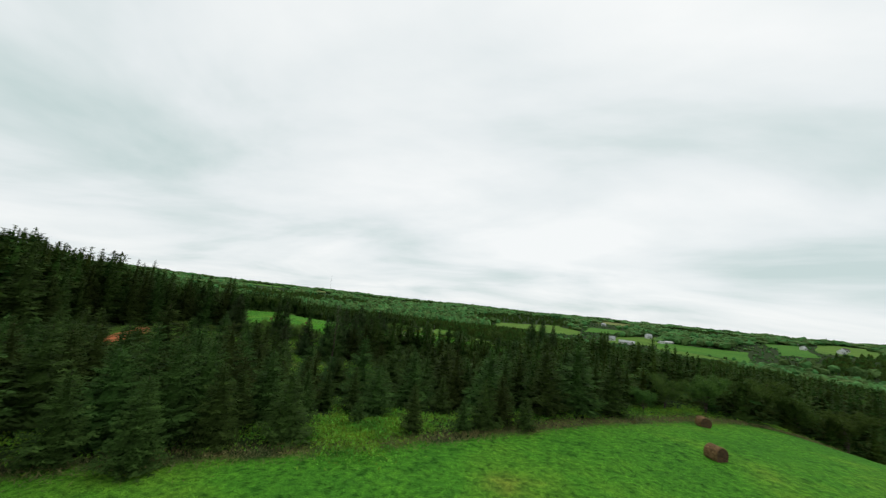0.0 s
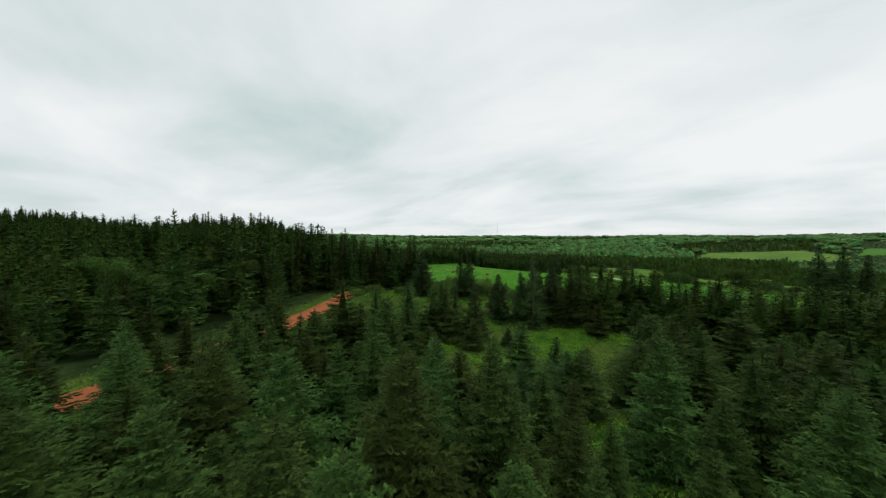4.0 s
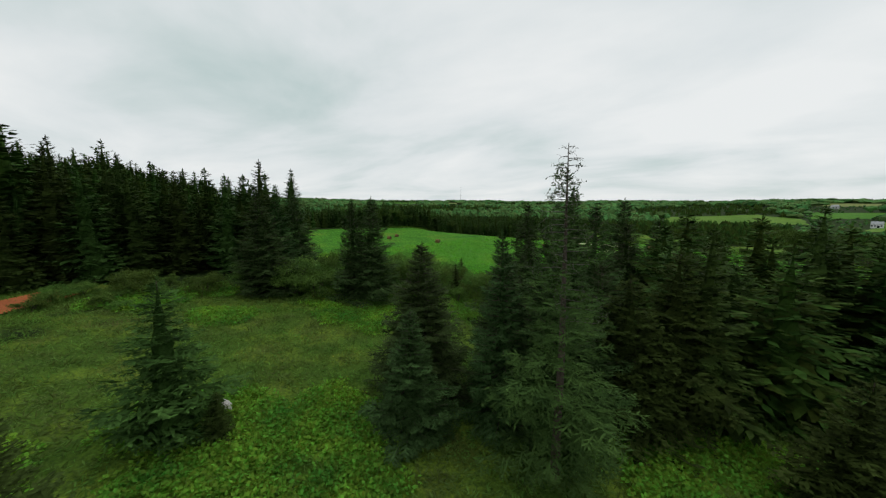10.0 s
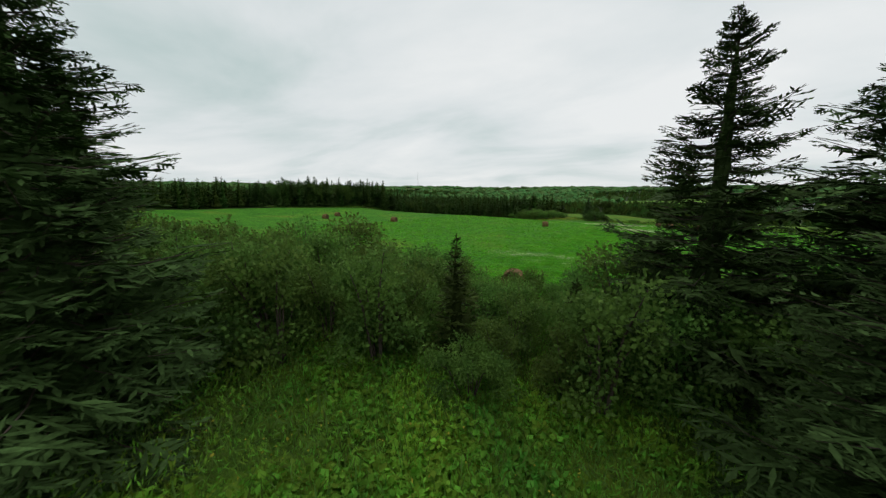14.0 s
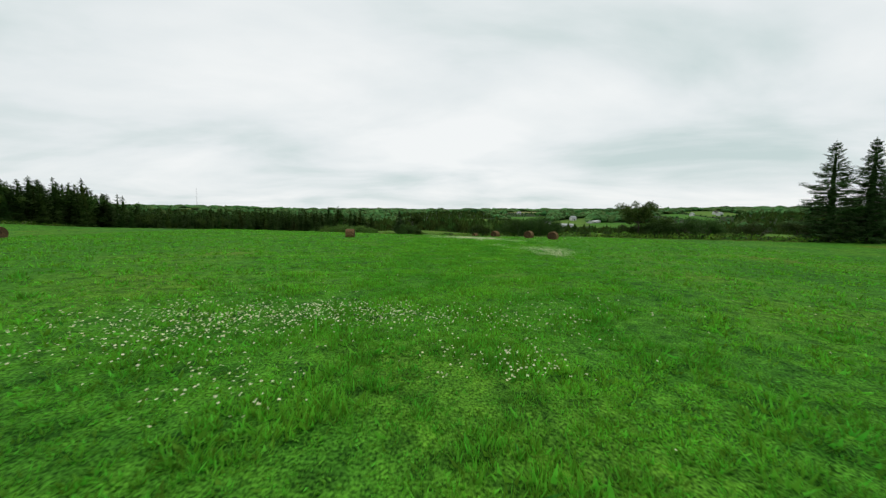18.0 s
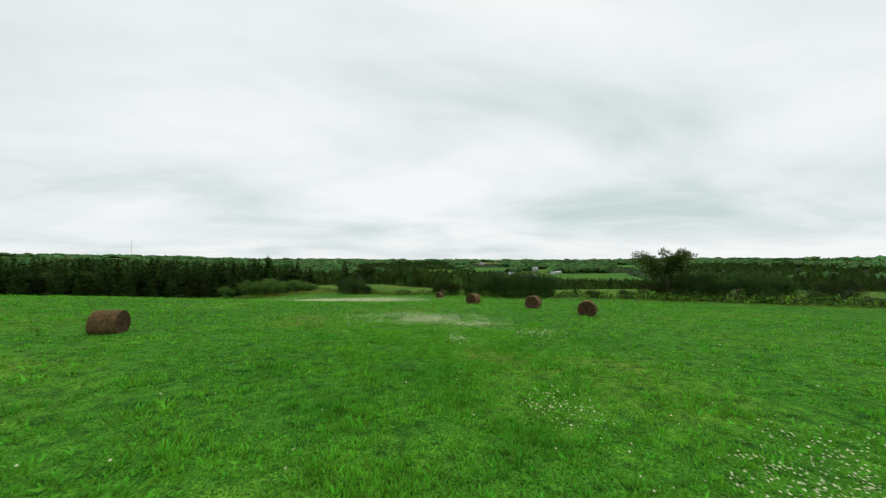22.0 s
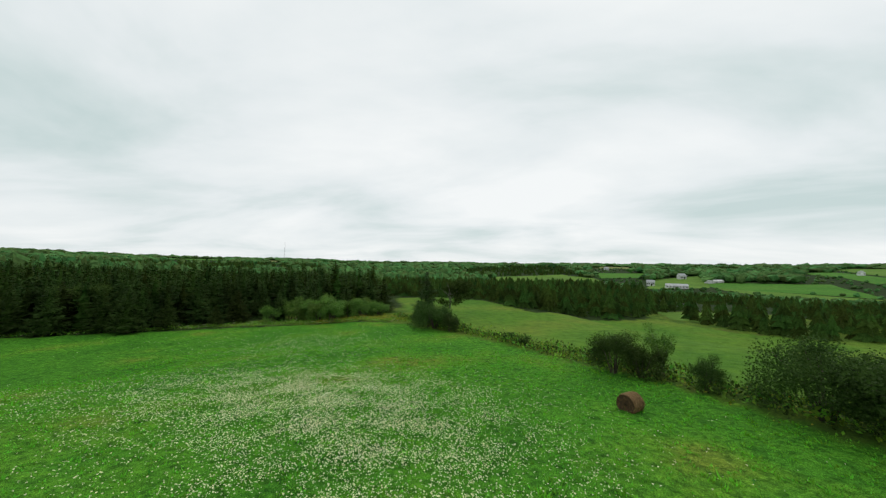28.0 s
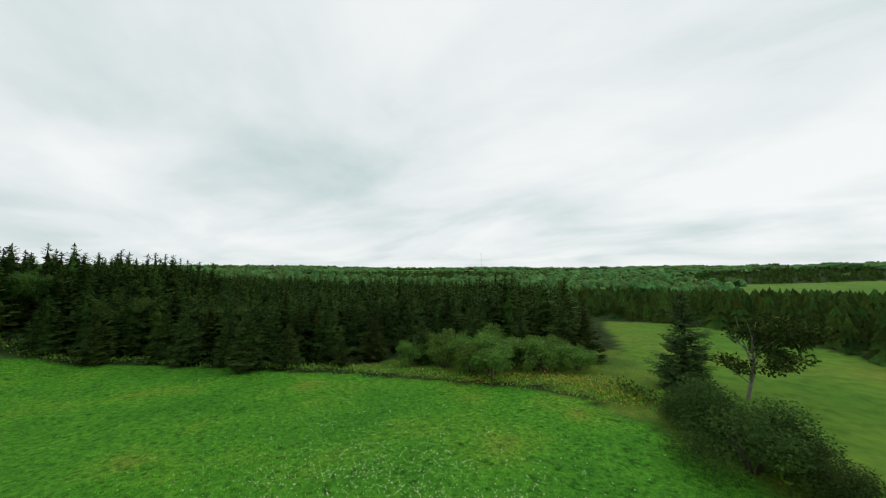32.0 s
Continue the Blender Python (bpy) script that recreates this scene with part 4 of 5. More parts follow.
WOOD_E = [(20, -13), (34, -12), (56, -16), (96, -18), (150, -30), (170, 30), (120, 66), (84, 62), (84, 40), (60, 4), (24, 3)]
wood("east_wood", [(x, y, rng.uniform(10.5, 13.8) if x < 90 and y < 6 else rng.uniform(8, 12)) for x, y in scatter(WOOD_E, 3.6) if min(math.hypot(x - t[0], y - t[1]) for t in TREES) > 2.5], "dark spruce wood east of the clearing")
WOOD_S = [(96, -49), (112, -37), (126, -38), (150, -60), (190, -80), (220, 0), (150, -20), (98, -20)]
wood("south_east_wood", [(x, y, rng.uniform(5, 9)) for x, y in scatter(WOOD_S, 4.0)], "mixed wood at the corner of the first field")
BELTS = [[(-12, 226), (6, 186), (30, 203), (50, 216), (70, 236), (60, 262), (-10, 262), (-50, 300), (-80, 260), (-48, 240)], [(54, 206), (66, 200), (72, 212), (60, 218)],
         [(61, 192), (68, 184), (80, 182), (110, 178), (152, 176), (200, 160), (220, 230), (120, 250), (76, 214)], [(170, 108), (200, 60), (260, 100), (240, 160), (160, 170)]]
belt = [(x, y, rng.uniform(6, 10) if x < 75 else rng.uniform(5, 9) if y < 200 else rng.uniform(3.5, 6)) for b in BELTS for x, y in scatter(b, 4.8)]
grove("valley_belt", [p[:2] for p in belt], [p[2] for p in belt], TINY, 9.0, FOREST, "dark conifer belt beyond the lower field")

# ---------------------------------------------------------------- the far valley and hills
FAR_FIELDS = [("far_field", ((-160, 440), (-76, 512), (-92, 610), (-190, 570)), FIELD_A, "pale green meadow in the far woods"),
              ("far_field", ((-40, 622), (128, 676), (112, 900), (-30, 800)), FIELD_A, "large pale green meadow on the far slope"),
              ("far_field", ((100, 690), (150, 690), (160, 800), (112, 880)), FIELD_A, "side of the pale green far meadow"),
              ("far_field", ((240, 1240), (374, 1230), (470, 1520), (320, 1600)), FIELD_C, "tan stubble field on the far ridge"),
              ("far_field", ((168, 800), (259, 815), (303, 950), (202, 965)), FIELD_B, "bright green strip of crop"),
              ("farmyard", ((180, 590), (262, 612), (371, 850), (241, 760)), FIELD_A, "yellowed farmyard grass about the barns"),
              ("far_field", ((266, 606), (350, 486), (420, 640), (300, 700)), FIELD_B, "bright green crop on the valley side"),
              ("far_field", ((258, 555), (274, 468), (345, 478), (268, 606)), FIELD_A, "green pasture below the crop"),
              ("far_field", ((470, 640), (520, 640), (690, 990), (600, 960)), FIELD_B, "green fields on the east ridge"),
              ("far_field", ((580, 750), (660, 740), (980, 1180), (870, 1240)), FIELD_A, "long pale field on the east ridge"),
              ("far_field", ((54, 211), (62, 205), (82, 232), (56, 230)), FIELD_A, "green patch behind the belt trees"),
              ("far_field", ((-1040, 930), (-915, 1050), (-1060, 1230), (-1180, 1080)), FIELD_B, "green field on the western hill top"),
              ("far_field", ((-860, 1120), (-790, 1160), (-900, 1330), (-960, 1290)), FIELD_C, "stubble field by the hill farms")]
for name, corners, mat, label in FAR_FIELDS:
    patch(name, corners, mat, 0.5 if corners[0][1] > 240 else 0.12, 16, 16, label)
KEEP = [[(p[0], p[1]) for p in c] for _, c, _, _ in FAR_FIELDS] + [LOWFIELD] + [list(b) for b in BELTS]


def nearer(poly, k):
    return [(x * k, 85 + (y - 85) * k) for x, y in poly]


hill, dark, r = [], [], 250.0
while r < 2100:
    s = max(7.0, r / 42)
    for a in np.arange(-78, 92, math.degrees(s / r)):
        b = radians(a + rng.normal(0, 0.25 * math.degrees(s / r)))
        q = r + rng.normal(0, 0.3 * s)
        hill.append((-math.sin(b) * q, 60 + math.cos(b) * q, s, a))
    r += s * 0.8
hx, hy = np.array([p[0] for p in hill]), np.array([p[1] for p in hill])
open_land = np.zeros(len(hill), bool)
low_land = np.zeros(len(hill), bool)
for k in KEEP + [WOOD_W]:
    open_land |= inside(hx, hy, k)
for k in KEEP[:-1 - len(BELTS)]:
    for shift in ((0.95, 0.9, 0.85, 0.8, 0.75, 0.7, 0.65, 0.6) if k[0][0] > 150 else (0.95, 0.9, 0.85, 0.8, 0.75, 0.7)):
        low_land |= inside(hx, hy, nearer(k, shift))
leafy, needles, bushes = [], [], []
for (x, y, s, a), o, l in zip(hill, open_land, low_land):
    if o:
        continue
    r = math.hypot(x, y - 60)
    if l:
        if rng.random() < 0.8:
            bushes.append((x, y, rng.uniform(2.0, 4.0)))
        continue
    grow = math.sin(x / 90 + 1.3) + math.sin(y / 120 - x / 200) + rng.normal(0, 0.5)
    conifer = grow > (0.4 if r > 420 else -0.6)
    if conifer:
        needles.append((x, y, rng.uniform(4, 6.5) if r < 560 and x > 75 else rng.uniform(9, 13) if r < 700 else rng.uniform(9, 14)))
    else:
        leafy.append((x, y, rng.uniform(3.5, 6) if r < 560 and x > 75 else rng.uniform(7, 12), s * 0.72))
grove("far_conifers", [p[:2] for p in needles], [p[2] for p in needles], TINY, 9.0, FOREST, "dark conifer woods of the far valley", squash=(1.0, 1.6))
grove("far_broadleaf_woods", [p[:2] for p in leafy], [p[2] for p in leafy], LUMP, 1.0, HAZED_HILLWOOD, "rounded broadleaf woods covering the far hills", squash=(0.9, 1.3), sink=1.0, widths=[p[3] for p in leafy])
grove("far_scrub", [p[:2] for p in bushes], [p[2] for p in bushes], LUMP, 1.0, HAZED_HILLWOOD, "low scrub below the far meadows", squash=(0.9, 1.5), sink=0.4)


def farm_building(name, x, y, turn, w, d, h, rise, label, roof=GREYROOF, wall=WHITEWALL, openings=4):
    """A far gabled building: walls, two roof slopes, door and windows."""
    root = new(name)

    def part(n, v, f, mat, parent=root):
        return mesh_object(n, np.array(v, float), f, mat, parent)

    a, b = w / 2, d / 2
    v = [(-a, -b, -1), (a, -b, -1), (a, b, -1), (-a, b, -1), (-a, -b, h), (a, -b, h), (a, b, h), (-a, b, h), (-a, 0, h + rise), (a, 0, h + rise)]
    part("wall", v, [(0, 1, 5, 4), (2, 3, 7, 6), (1, 2, 6, 9, 5), (3, 0, 4, 8, 7)], wall)
    for sg in (-1, 1):
        e = b + 0.5
        z0 = h - 0.5 * rise / b
        rv = [(-a - .4, sg * e, z0), (a + .4, sg * e, z0), (a + .4, 0, h + rise + .05), (-a - .4, 0, h + rise + .05)]
        rv += [(p[0], p[1], p[2] + 0.25) for p in rv]
        part("roof_slope", rv, [(0, 1, 2, 3), (7, 6, 5, 4), (0, 4, 5, 1), (1, 5, 6, 2), (2, 6, 7, 3), (3, 7, 4, 0)], roof)
    for i in range(openings):
        cx = -a + w * (i + 0.5) / openings
        ww, z0, z1 = (min(1.0, w / openings * 0.3), h * 0.35, h * 0.7) if i != openings // 2 else (min(1.6, w / openings * 0.4), 0, h * 0.65)
        bv = [(cx + sx * ww, -b - dy, z) for dy in (0.02, 0.12) for sx, z in ((-1, z0), (1, z0), (1, z1), (-1, z1))]
        part("window" if i != openings // 2 else "door", bv, [(4, 5, 6, 7), (0, 4, 7, 3), (1, 2, 6, 5), (3, 7, 6, 2), (0, 1, 5, 4)], GLASSDARK)
    root.matrix_basis = pose(x, y, zof(x, y) + 0.6, 0, 0, turn) @ Matrix.Scale(0.8, 4)
    return tagged(root, label, "building")


farm_building("farmhouse", 205, 652, -20, 13, 9, 6, 4, "white farmhouse with grey gabled roof on the valley side")
farm_building("farmhouse", 300, 776, 20, 16, 10, 7, 5, "pale two-storey farmhouse above the yard")
farm_building("barn", 222, 610, -15, 32, 13, 4, 3.0, "long low barn with grey metal roof", openings=7)
farm_building("barn", 308, 690, 25, 36, 10, 3.5, 2.5, "long white-roofed shed by the crop", roof=WHITEWALL, openings=7)
farm_building("shed", 386, 706, 30, 20, 10, 3.5, 2.5, "low white shed at the crop edge", roof=WHITEWALL, openings=3)
for x, y, t in ((-160, 1450, 20), (-40, 1500, -10), (40, 1480, 15), (130, 1500, 0), (260, 1120, 20), (690, 1010, 30), (790, 1340, 0), (880, 1300, 10), (600, 820, 40), (650, 800, 20), (720, 900, 10), (-830, 1080, 0), (-760, 1200, 30)):
    farm_building("farmhouse", x, y, t, 14, 10, 6, 4, "white house far off on the ridge", roof=(REDROOF if t % 20 else GREYROOF), openings=3)


def mast(x, y, h):
    root = new("radio_mast")
    for a in (0, 2.094, 4.189):
        v, f = tube([(1.1 * math.cos(a), 1.1 * math.sin(a), 0), (0.5 * math.cos(a), 0.5 * math.sin(a), h)], [0.18, 0.12], 5)
        mesh_object("leg", v, f, STEEL, root)
    for z in np.arange(2, h, 6.0):
        k = 1.1 - 0.6 * z / h
        ring = [(k * math.cos(a), k * math.sin(a), z) for a in (0, 2.094, 4.189, 6.283)]
        v, f = tube(ring, [0.09] * 4, 4)
        mesh_object("brace", v, f, STEEL, root)
    root.matrix_basis = pose(x, y, zof(x, y), 0, 0, 0)
    return tagged(root, "thin steel lattice radio mast on the far ridge", "mast")


mast(-900, 1320, 75)


# ---------------------------------------------------------------- round bales
def bale(name, x, y, turn, label, r=0.78, length=1.3):
    root = new(name)
    rg = np.random.default_rng(int(abs(x * 10 + y)))
    seg, cols = 44, 13

    def level(zz):
        return -0.8 * r - 0.2 * (-0.8 * r - zz) if zz < -0.8 * r else zz

    lumps = 1 + 0.02 * rg.normal(size=seg)
    v = []
    for c in range(cols):
        k = c / (cols - 1)
        rr = r * (1 - 0.07 * abs(2 * k - 1) ** 6) * (1 - 0.012 * (c % 2))
        for s in range(seg):
            a = 6.283185 * s / seg
            q = rr * lumps[s] * (1 + 0.01 * rg.normal())
            v.append(((k - 0.5) * length, math.cos(a) * q, level(math.sin(a) * q) + r * 0.84))
    f = [(c * seg + s, c * seg + (s + 1) % seg, (c + 1) * seg + (s + 1) % seg, (c + 1) * seg + s) for c in range(cols - 1) for s in range(seg)]
    mesh_object("straw_roll", np.array(v), f, HAY, root, shade=True)
    for side in (-1, 1):
        ev, ef, rings = [(side * (length / 2 - 0.07), 0, r * 0.84)], [], 10
        for i in range(1, rings + 1):
            for s in range(seg):
                a = 6.283185 * s / seg
                q = r * 0.932 * lumps[s] * i / rings
                ev.append((side * (length / 2 - 0.05 * (1 - (i / rings) ** 4) + (0.012 * math.sin(i * 2.1 + a) + rg.normal(0, 0.008)) * (i < rings)), math.cos(a) * q, level(math.sin(a) * q) + r * 0.84))
        ef += [(0, 1 + s, 1 + (s + 1) % seg) for s in range(seg)]
        for i in range(rings - 1):
            b = 1 + i * seg
            ef += [(b + s, b + (s + 1) % seg, b + seg + (s + 1) % seg, b + seg + s) for s in range(seg)]
        mesh_object("cut_end", np.array(ev), ef, HAYEND, root, shade=True)
    strands = []                 # stalks lying round the roll, a few standing off
    for i in range(170):
        a0, span, x0 = rg.uniform(-0.7, 3.6), rg.uniform(0.2, 0.8), rg.uniform(-0.48, 0.48) * length
        k = np.linspace(0, 1, 5)
        q = r * (0.992 - 0.05 * (abs(x0) > 0.45 * length)) * (1 + 0.02 * k * rg.random())
        strands.append(tube(np.column_stack([x0 + k * rg.normal(0, 0.06), np.cos(a0 + span * k) * q, np.sin(a0 + span * k) * q + r * 0.84]), [0.007] * 5, 3))
    mesh_object("loose_straw", *join(strands), PALESTRAW, root)
    root.matrix_basis = pose(x, y, zof(x, y) - 0.12, 0, 0, turn)
    return tagged(root, label, "hay bale", "round bales in the field")


for x, y, a in ((-2.1, 5.6, 101), (-12.3, 57.3, 8), (18.5, 66.9, 55), (16.5, 74.4, 52), (11.6, 82.7, 48), (10.3, 110, 42), (-43, 44.2, 10), (-63.9, 43, 15),
                (-68.2, 51, 20), (87.0, -73, 120), (91.5, -58.5, 100)):
    bale("hay_bale", x, y, a, r=0.78 if 0 < y < 90 and x > -5 else 0.67, length=1.3 if 0 < y < 90 and x > -5 else 1.15, label="brown weathered round hay bale on green stubble grass")


# ---------------------------------------------------------------- shrubs and broadleaf trees
def shrub_pattern(seed, h, spread, leafmat, per=46, clumps=26, leaf=0.2, stems=7, barkmat=BARK, name="shrub", label="leafy shrub", clump=0.27):
    rg = np.random.default_rng(seed)
    parts, ends = [], []
    for i in range(stems):
        a = 6.283 * i / stems + rg.normal(0, 0.3)
        e = np.array([math.cos(a) * spread * rg.uniform(0.2, 0.85), math.sin(a) * spread * rg.uniform(0.2, 0.85), h * rg.uniform(0.55, 0.95)])
        m = e * 0.5 + np.array([0, 0, 0.12 * h])
        parts.append(tube([(0.1 * math.cos(a), 0.1 * math.sin(a), -0.2), m, e], [0.045, 0.03, 0.01], 5))
        ends += [e, m * 0.3 + e * 0.7]
    while len(ends) < clumps:
        a, q = rg.random() * 6.283, spread * math.sqrt(rg.random()) * 0.85
        top = h * (1 - 0.55 * (q / spread) ** 2)
        ends.append(np.array([math.cos(a) * q, math.sin(a) * q, top * rg.uniform(0.2, 0.86)]))
    crown = leaf_cloud(rg, ends, leaf, per, clump * (spread + 0.4 * h))
    root = make_tree(name, crown, parts, leafmat, barkmat, label, "shrub", "stem")
    return root


def tree_pattern(seed, h, spread, leafmat, count, per, leaf, barkmat=BARK, name="broadleaf_tree", clump=0.8, r0=0.16, side=0.0, label="broadleaf tree"):
    rg = np.random.default_rng(seed)
    parts, ends = limbs(rg, h, spread, count, r0)
    ends = [e + np.array([side * e[2] * 0.35, 0, 0]) for e in ends]
    extra = [e + rg.normal(0, 0.5, 3) * np.array([spread, spread, 0.5]) * 0.5 for e in ends]
    crown = leaf_cloud(rg, ends + [e for e in extra if e[2] > 0.3 * h], leaf, per, clump, 0.25 * h)
    return make_tree(name, crown, join(parts), leafmat, barkmat, label, "tree")


HEDGEBUSH = [shrub_pattern(64, 3.0, 2.1, HEDGE_LEAF, 400, 36, 0.085, clump=0.23), shrub_pattern(65, 3.0, 1.8, HEDGE_LEAF, 400, 32, 0.085, clump=0.23)]
BUSH = [shrub_pattern(61, 3.0, 2.0, LEAF, 170, 34, 0.13, clump=0.2), shrub_pattern(62, 3.0, 1.7, LEAF, 170, 30, 0.13, clump=0.2), shrub_pattern(63, 3.0, 2.3, LEAF, 190, 36, 0.13, clump=0.18)]
WILLOW = [shrub_pattern(71, 3.0, 1.9, SILVER_LEAF, 170, 26, 0.15, clump=0.2), shrub_pattern(72, 3.0, 1.7, SILVER_LEAF, 170, 24, 0.15, clump=0.2)]
OPEN = [shrub_pattern(81, 3.6, 1.6, LEAF, 130, 34, 0.13, 8, clump=0.19), shrub_pattern(82, 3.6, 1.4, LEAF, 130, 30, 0.13, 7, clump=0.2)]
BROAD = tree_pattern(91, 9.0, 3.4, BROAD_LEAF, 16, 105, 0.24, clump=0.85)
BIRCH = tree_pattern(92, 6.0, 1.6, LEAF, 8, 34, 0.22, GREYWOOD, clump=0.55, r0=0.07)
WINDBENT = tree_pattern(93, 10.0, 3.4, SPRUCE, 10, 110, 0.3, GREYWOOD, clump=0.95, r0=0.17, side=0.9)


def dead_brush(seed, h=3.0, n=26):
    rg = np.random.default_rng(seed)
    root = new("dead_brush")
    for i in range(n):
        a, q = rg.random() * 6.283, rg.uniform(0.5, 1.0)
        e = np.array([math.cos(a) * h * q, math.sin(a) * h * q, h * rg.uniform(0.3, 0.95)])
        m = e * 0.5 + np.array([0, 0, 0.2 * h])
        v, f = tube([(rg.normal(0, 0.3), rg.normal(0, 0.3), -0.2), m, e], [0.04, 0.028, 0.008], 5)
        mesh_object("branch", v, f, GREYWOOD, root)
    return tagged(root, "bare grey dead branches fanning out", "shrub")


DEADBRUSH = dead_brush(5)


def set_shrub(x, y, h, pats, wide=1.0, label="leafy green shrub", group="shrubs of the hedgerow", natural=3.0, category="shrub"):
    pat = pats[int(rng.integers(len(pats)))] if isinstance(pats, list) else pats
    s = h / natural
    return plant("shrub", x, y, pat, label, category, group, scale=s * wide, tall=1 / wide)


HEDGE = "shrubs of the hedgerow"
for x, y, h, w in ((24.8, 102.4, 5.6, 1.15), (29.6, 99.8, 4.6, 1.1), (22.6, 106.4, 5.4, 1.1), (26.8, 101.6, 4.9, 1.0), (21.6, 110.4, 5.2, 1.0), (36, 96, 1.6, 1.2), (12.0, 120.2, 4.3, 0.9),
                   (14.0, 119.2, 3.2, 1.0), (17.6, 115.6, 2.8, 0.8), (-11.9, 148.8, 5.2, 1.2), (-13.5, 150.6, 4.2, 1.1), (-8.5, 146.2, 3.2, 1.1), (-15.5, 153.5, 3.4, 1.1), (1.9, 138.2, 1.5, 1.0),
                   (4.1, 135.2, 1.3, 1.4), (50.5, 89.8, 4.4, 1.2), (54, 86.5, 4.0, 1.3), (57.5, 84.5, 4.8, 1.2), (63.3, 80, 3.6, 1.4), (70, 76, 3.8, 1.4), (41, 94, 1.6, 1.3), (46.2, 94.6, 3.2, 1.1), (49.4, 92.2, 3.8, 1.1), (53.2, 89.6, 3.4, 1.1)):
    set_shrub(x, y, h, HEDGEBUSH, w, "dense dark green shrub in the field hedge", HEDGE)
for x, y, h, w in ((-37.5, 156.5, 4.4, 1.2), (-41.5, 157.5, 4.0, 1.2), (-37.4, 165.2, 4.0, 1.3), (-33.5, 163.5, 3.6, 1.3), (-44.5, 160.5, 4.2, 1.2), (-41, 163.5, 4.4, 1.3), (-47.5, 158, 3.4, 1.2),
                   (-34.5, 168.5, 3.6, 1.2), (-50.5, 160, 4.4, 1.1), (-30.2, 166.5, 3.0, 1.3), (-53, 156.5, 3.2, 1.1), (-46, 166, 4.6, 1.2)):
    set_shrub(x, y, h * 1.22, WILLOW, w, "rounded grey-green willow shrub at the field end", "willows at the field end")
for x, y, h in ((60.0, 86.6, 3.4), (66.5, 81.5, 3.0), (58.3, 88.2, 3.2)):
    plant("dead_brush", x, y, DEADBRUSH, "bare grey dead branches fanning out", "shrub", "dead brush by the hedge", scale=h / 3)
plant("broadleaf_tree", 47.6, 92.5, BROAD, "broad leafy green tree standing above the hedge", "tree", "trees of the hedgerow", scale=1.06, tall=0.98)
plant("broadleaf_tree", 51.8, 90.2, BROAD, "broad leafy green tree standing above the hedge", "tree", "trees of the hedgerow", scale=0.58)
plant("birch", 16.2, 119.6, BIRCH, "slim young birch with pale stem and thin leaves", "tree", "trees of the hedgerow", scale=0.78)
plant("windbent_tree", -12.6, 165.6, WINDBENT, "wind-bent open tree with pale bare trunk", "tree", "trees of the hedgerow", spin=20, scale=1.0)

# the shrubby gap between clearing and hay field
GAP = "shrubs in the gap"
for x, y in scatter([(-16, -17), (-9, -12), (-3, -10), (3.5, -7.6), (8.5, -6.6), (14, -3), (16, 3), (0, 1), (-13, -3), (-20, -9)], 2.1, 0.4):
    d = path_distance(x, y)
    h = rng.uniform(2.3, 3.0) if d < 3.5 else rng.uniform(3.2, 4.9)
    set_shrub(x, y, h, OPEN if rng.random() < 0.6 else BUSH, rng.uniform(0.8, 1.05), "loose leafy shrub with many thin stems", GAP, 3.4)
for x, y, h, w in ((-3.3, -1.0, 4.4, 0.9), (-0.2, -6.5, 4.6, 0.8), (3.4, -3.4, 3.6, 1.0), (-6, -4, 3.4, 1.0)):
    set_spruce(x, y, h, "young", w, "young spruces in the gap", "small young spruce among shrubs")
for x, y, h, w in ((-15.5, -20.2, 4.4, 1.3), (-13, -19, 3.6, 1.2), (-19.5, -23, 4.0, 1.2)):
    set_shrub(x, y, h, BUSH, w, "rounded leafy shrub under the spruces", GAP)
for x, y, h, w in ((-6, -57.5, 3.0, 1.1), (-26, -34, 3.0, 1.2), (-22, -28, 2.6, 1.3)):
    set_shrub(x, y, h, BUSH if x < 30 else WILLOW, w, "leafy shrub at the edge of the clearing", "shrubs of the clearing")
for x, y, h in ((90, -50, 5.5), (96, -47, 6.5), (102, -42, 7.0), (107, -38, 8.0), (113, -35, 7.0), (119, -36, 7.5), (86, -55, 3.5), (-14, -80, 9.0), (-27, -66, 9.0), (-22, -88, 10),
                (-34, -74, 9.5), (-108, 92, 11), (-112, 80, 12), (-116, 104, 11), (-104, 112, 10), (-120, 70, 12), (-98, 126, 10), (-84, 140, 10)):
    plant("broadleaf_tree", x, y, BROAD, "leafy green broadleaf tree at the wood edge", "tree", "broadleaf trees at the wood edge", scale=h / 9)


for x, y, h in ((-25, -40.6, 1.5), (-26.6, -39.6, 1.6), (-23.5, -41.4, 1.2), (-28.2, -37.6, 1.6), (-22, -37, 1.4), (-24, -35.5, 1.2), (-26, -34.5, 1.5), (-27.5, -33, 1.3), (-29, -33.5, 1.6), (-30.5, -31.5, 1.5), (-32, -32, 1.7), (-20, -36, 1.0), (-25, -32, 1.3), (-28, -30, 1.4)):
    set_shrub(x, y, h, BUSH, 1.5, "low leafy scrub on the bank by the road", "scrub by the road")

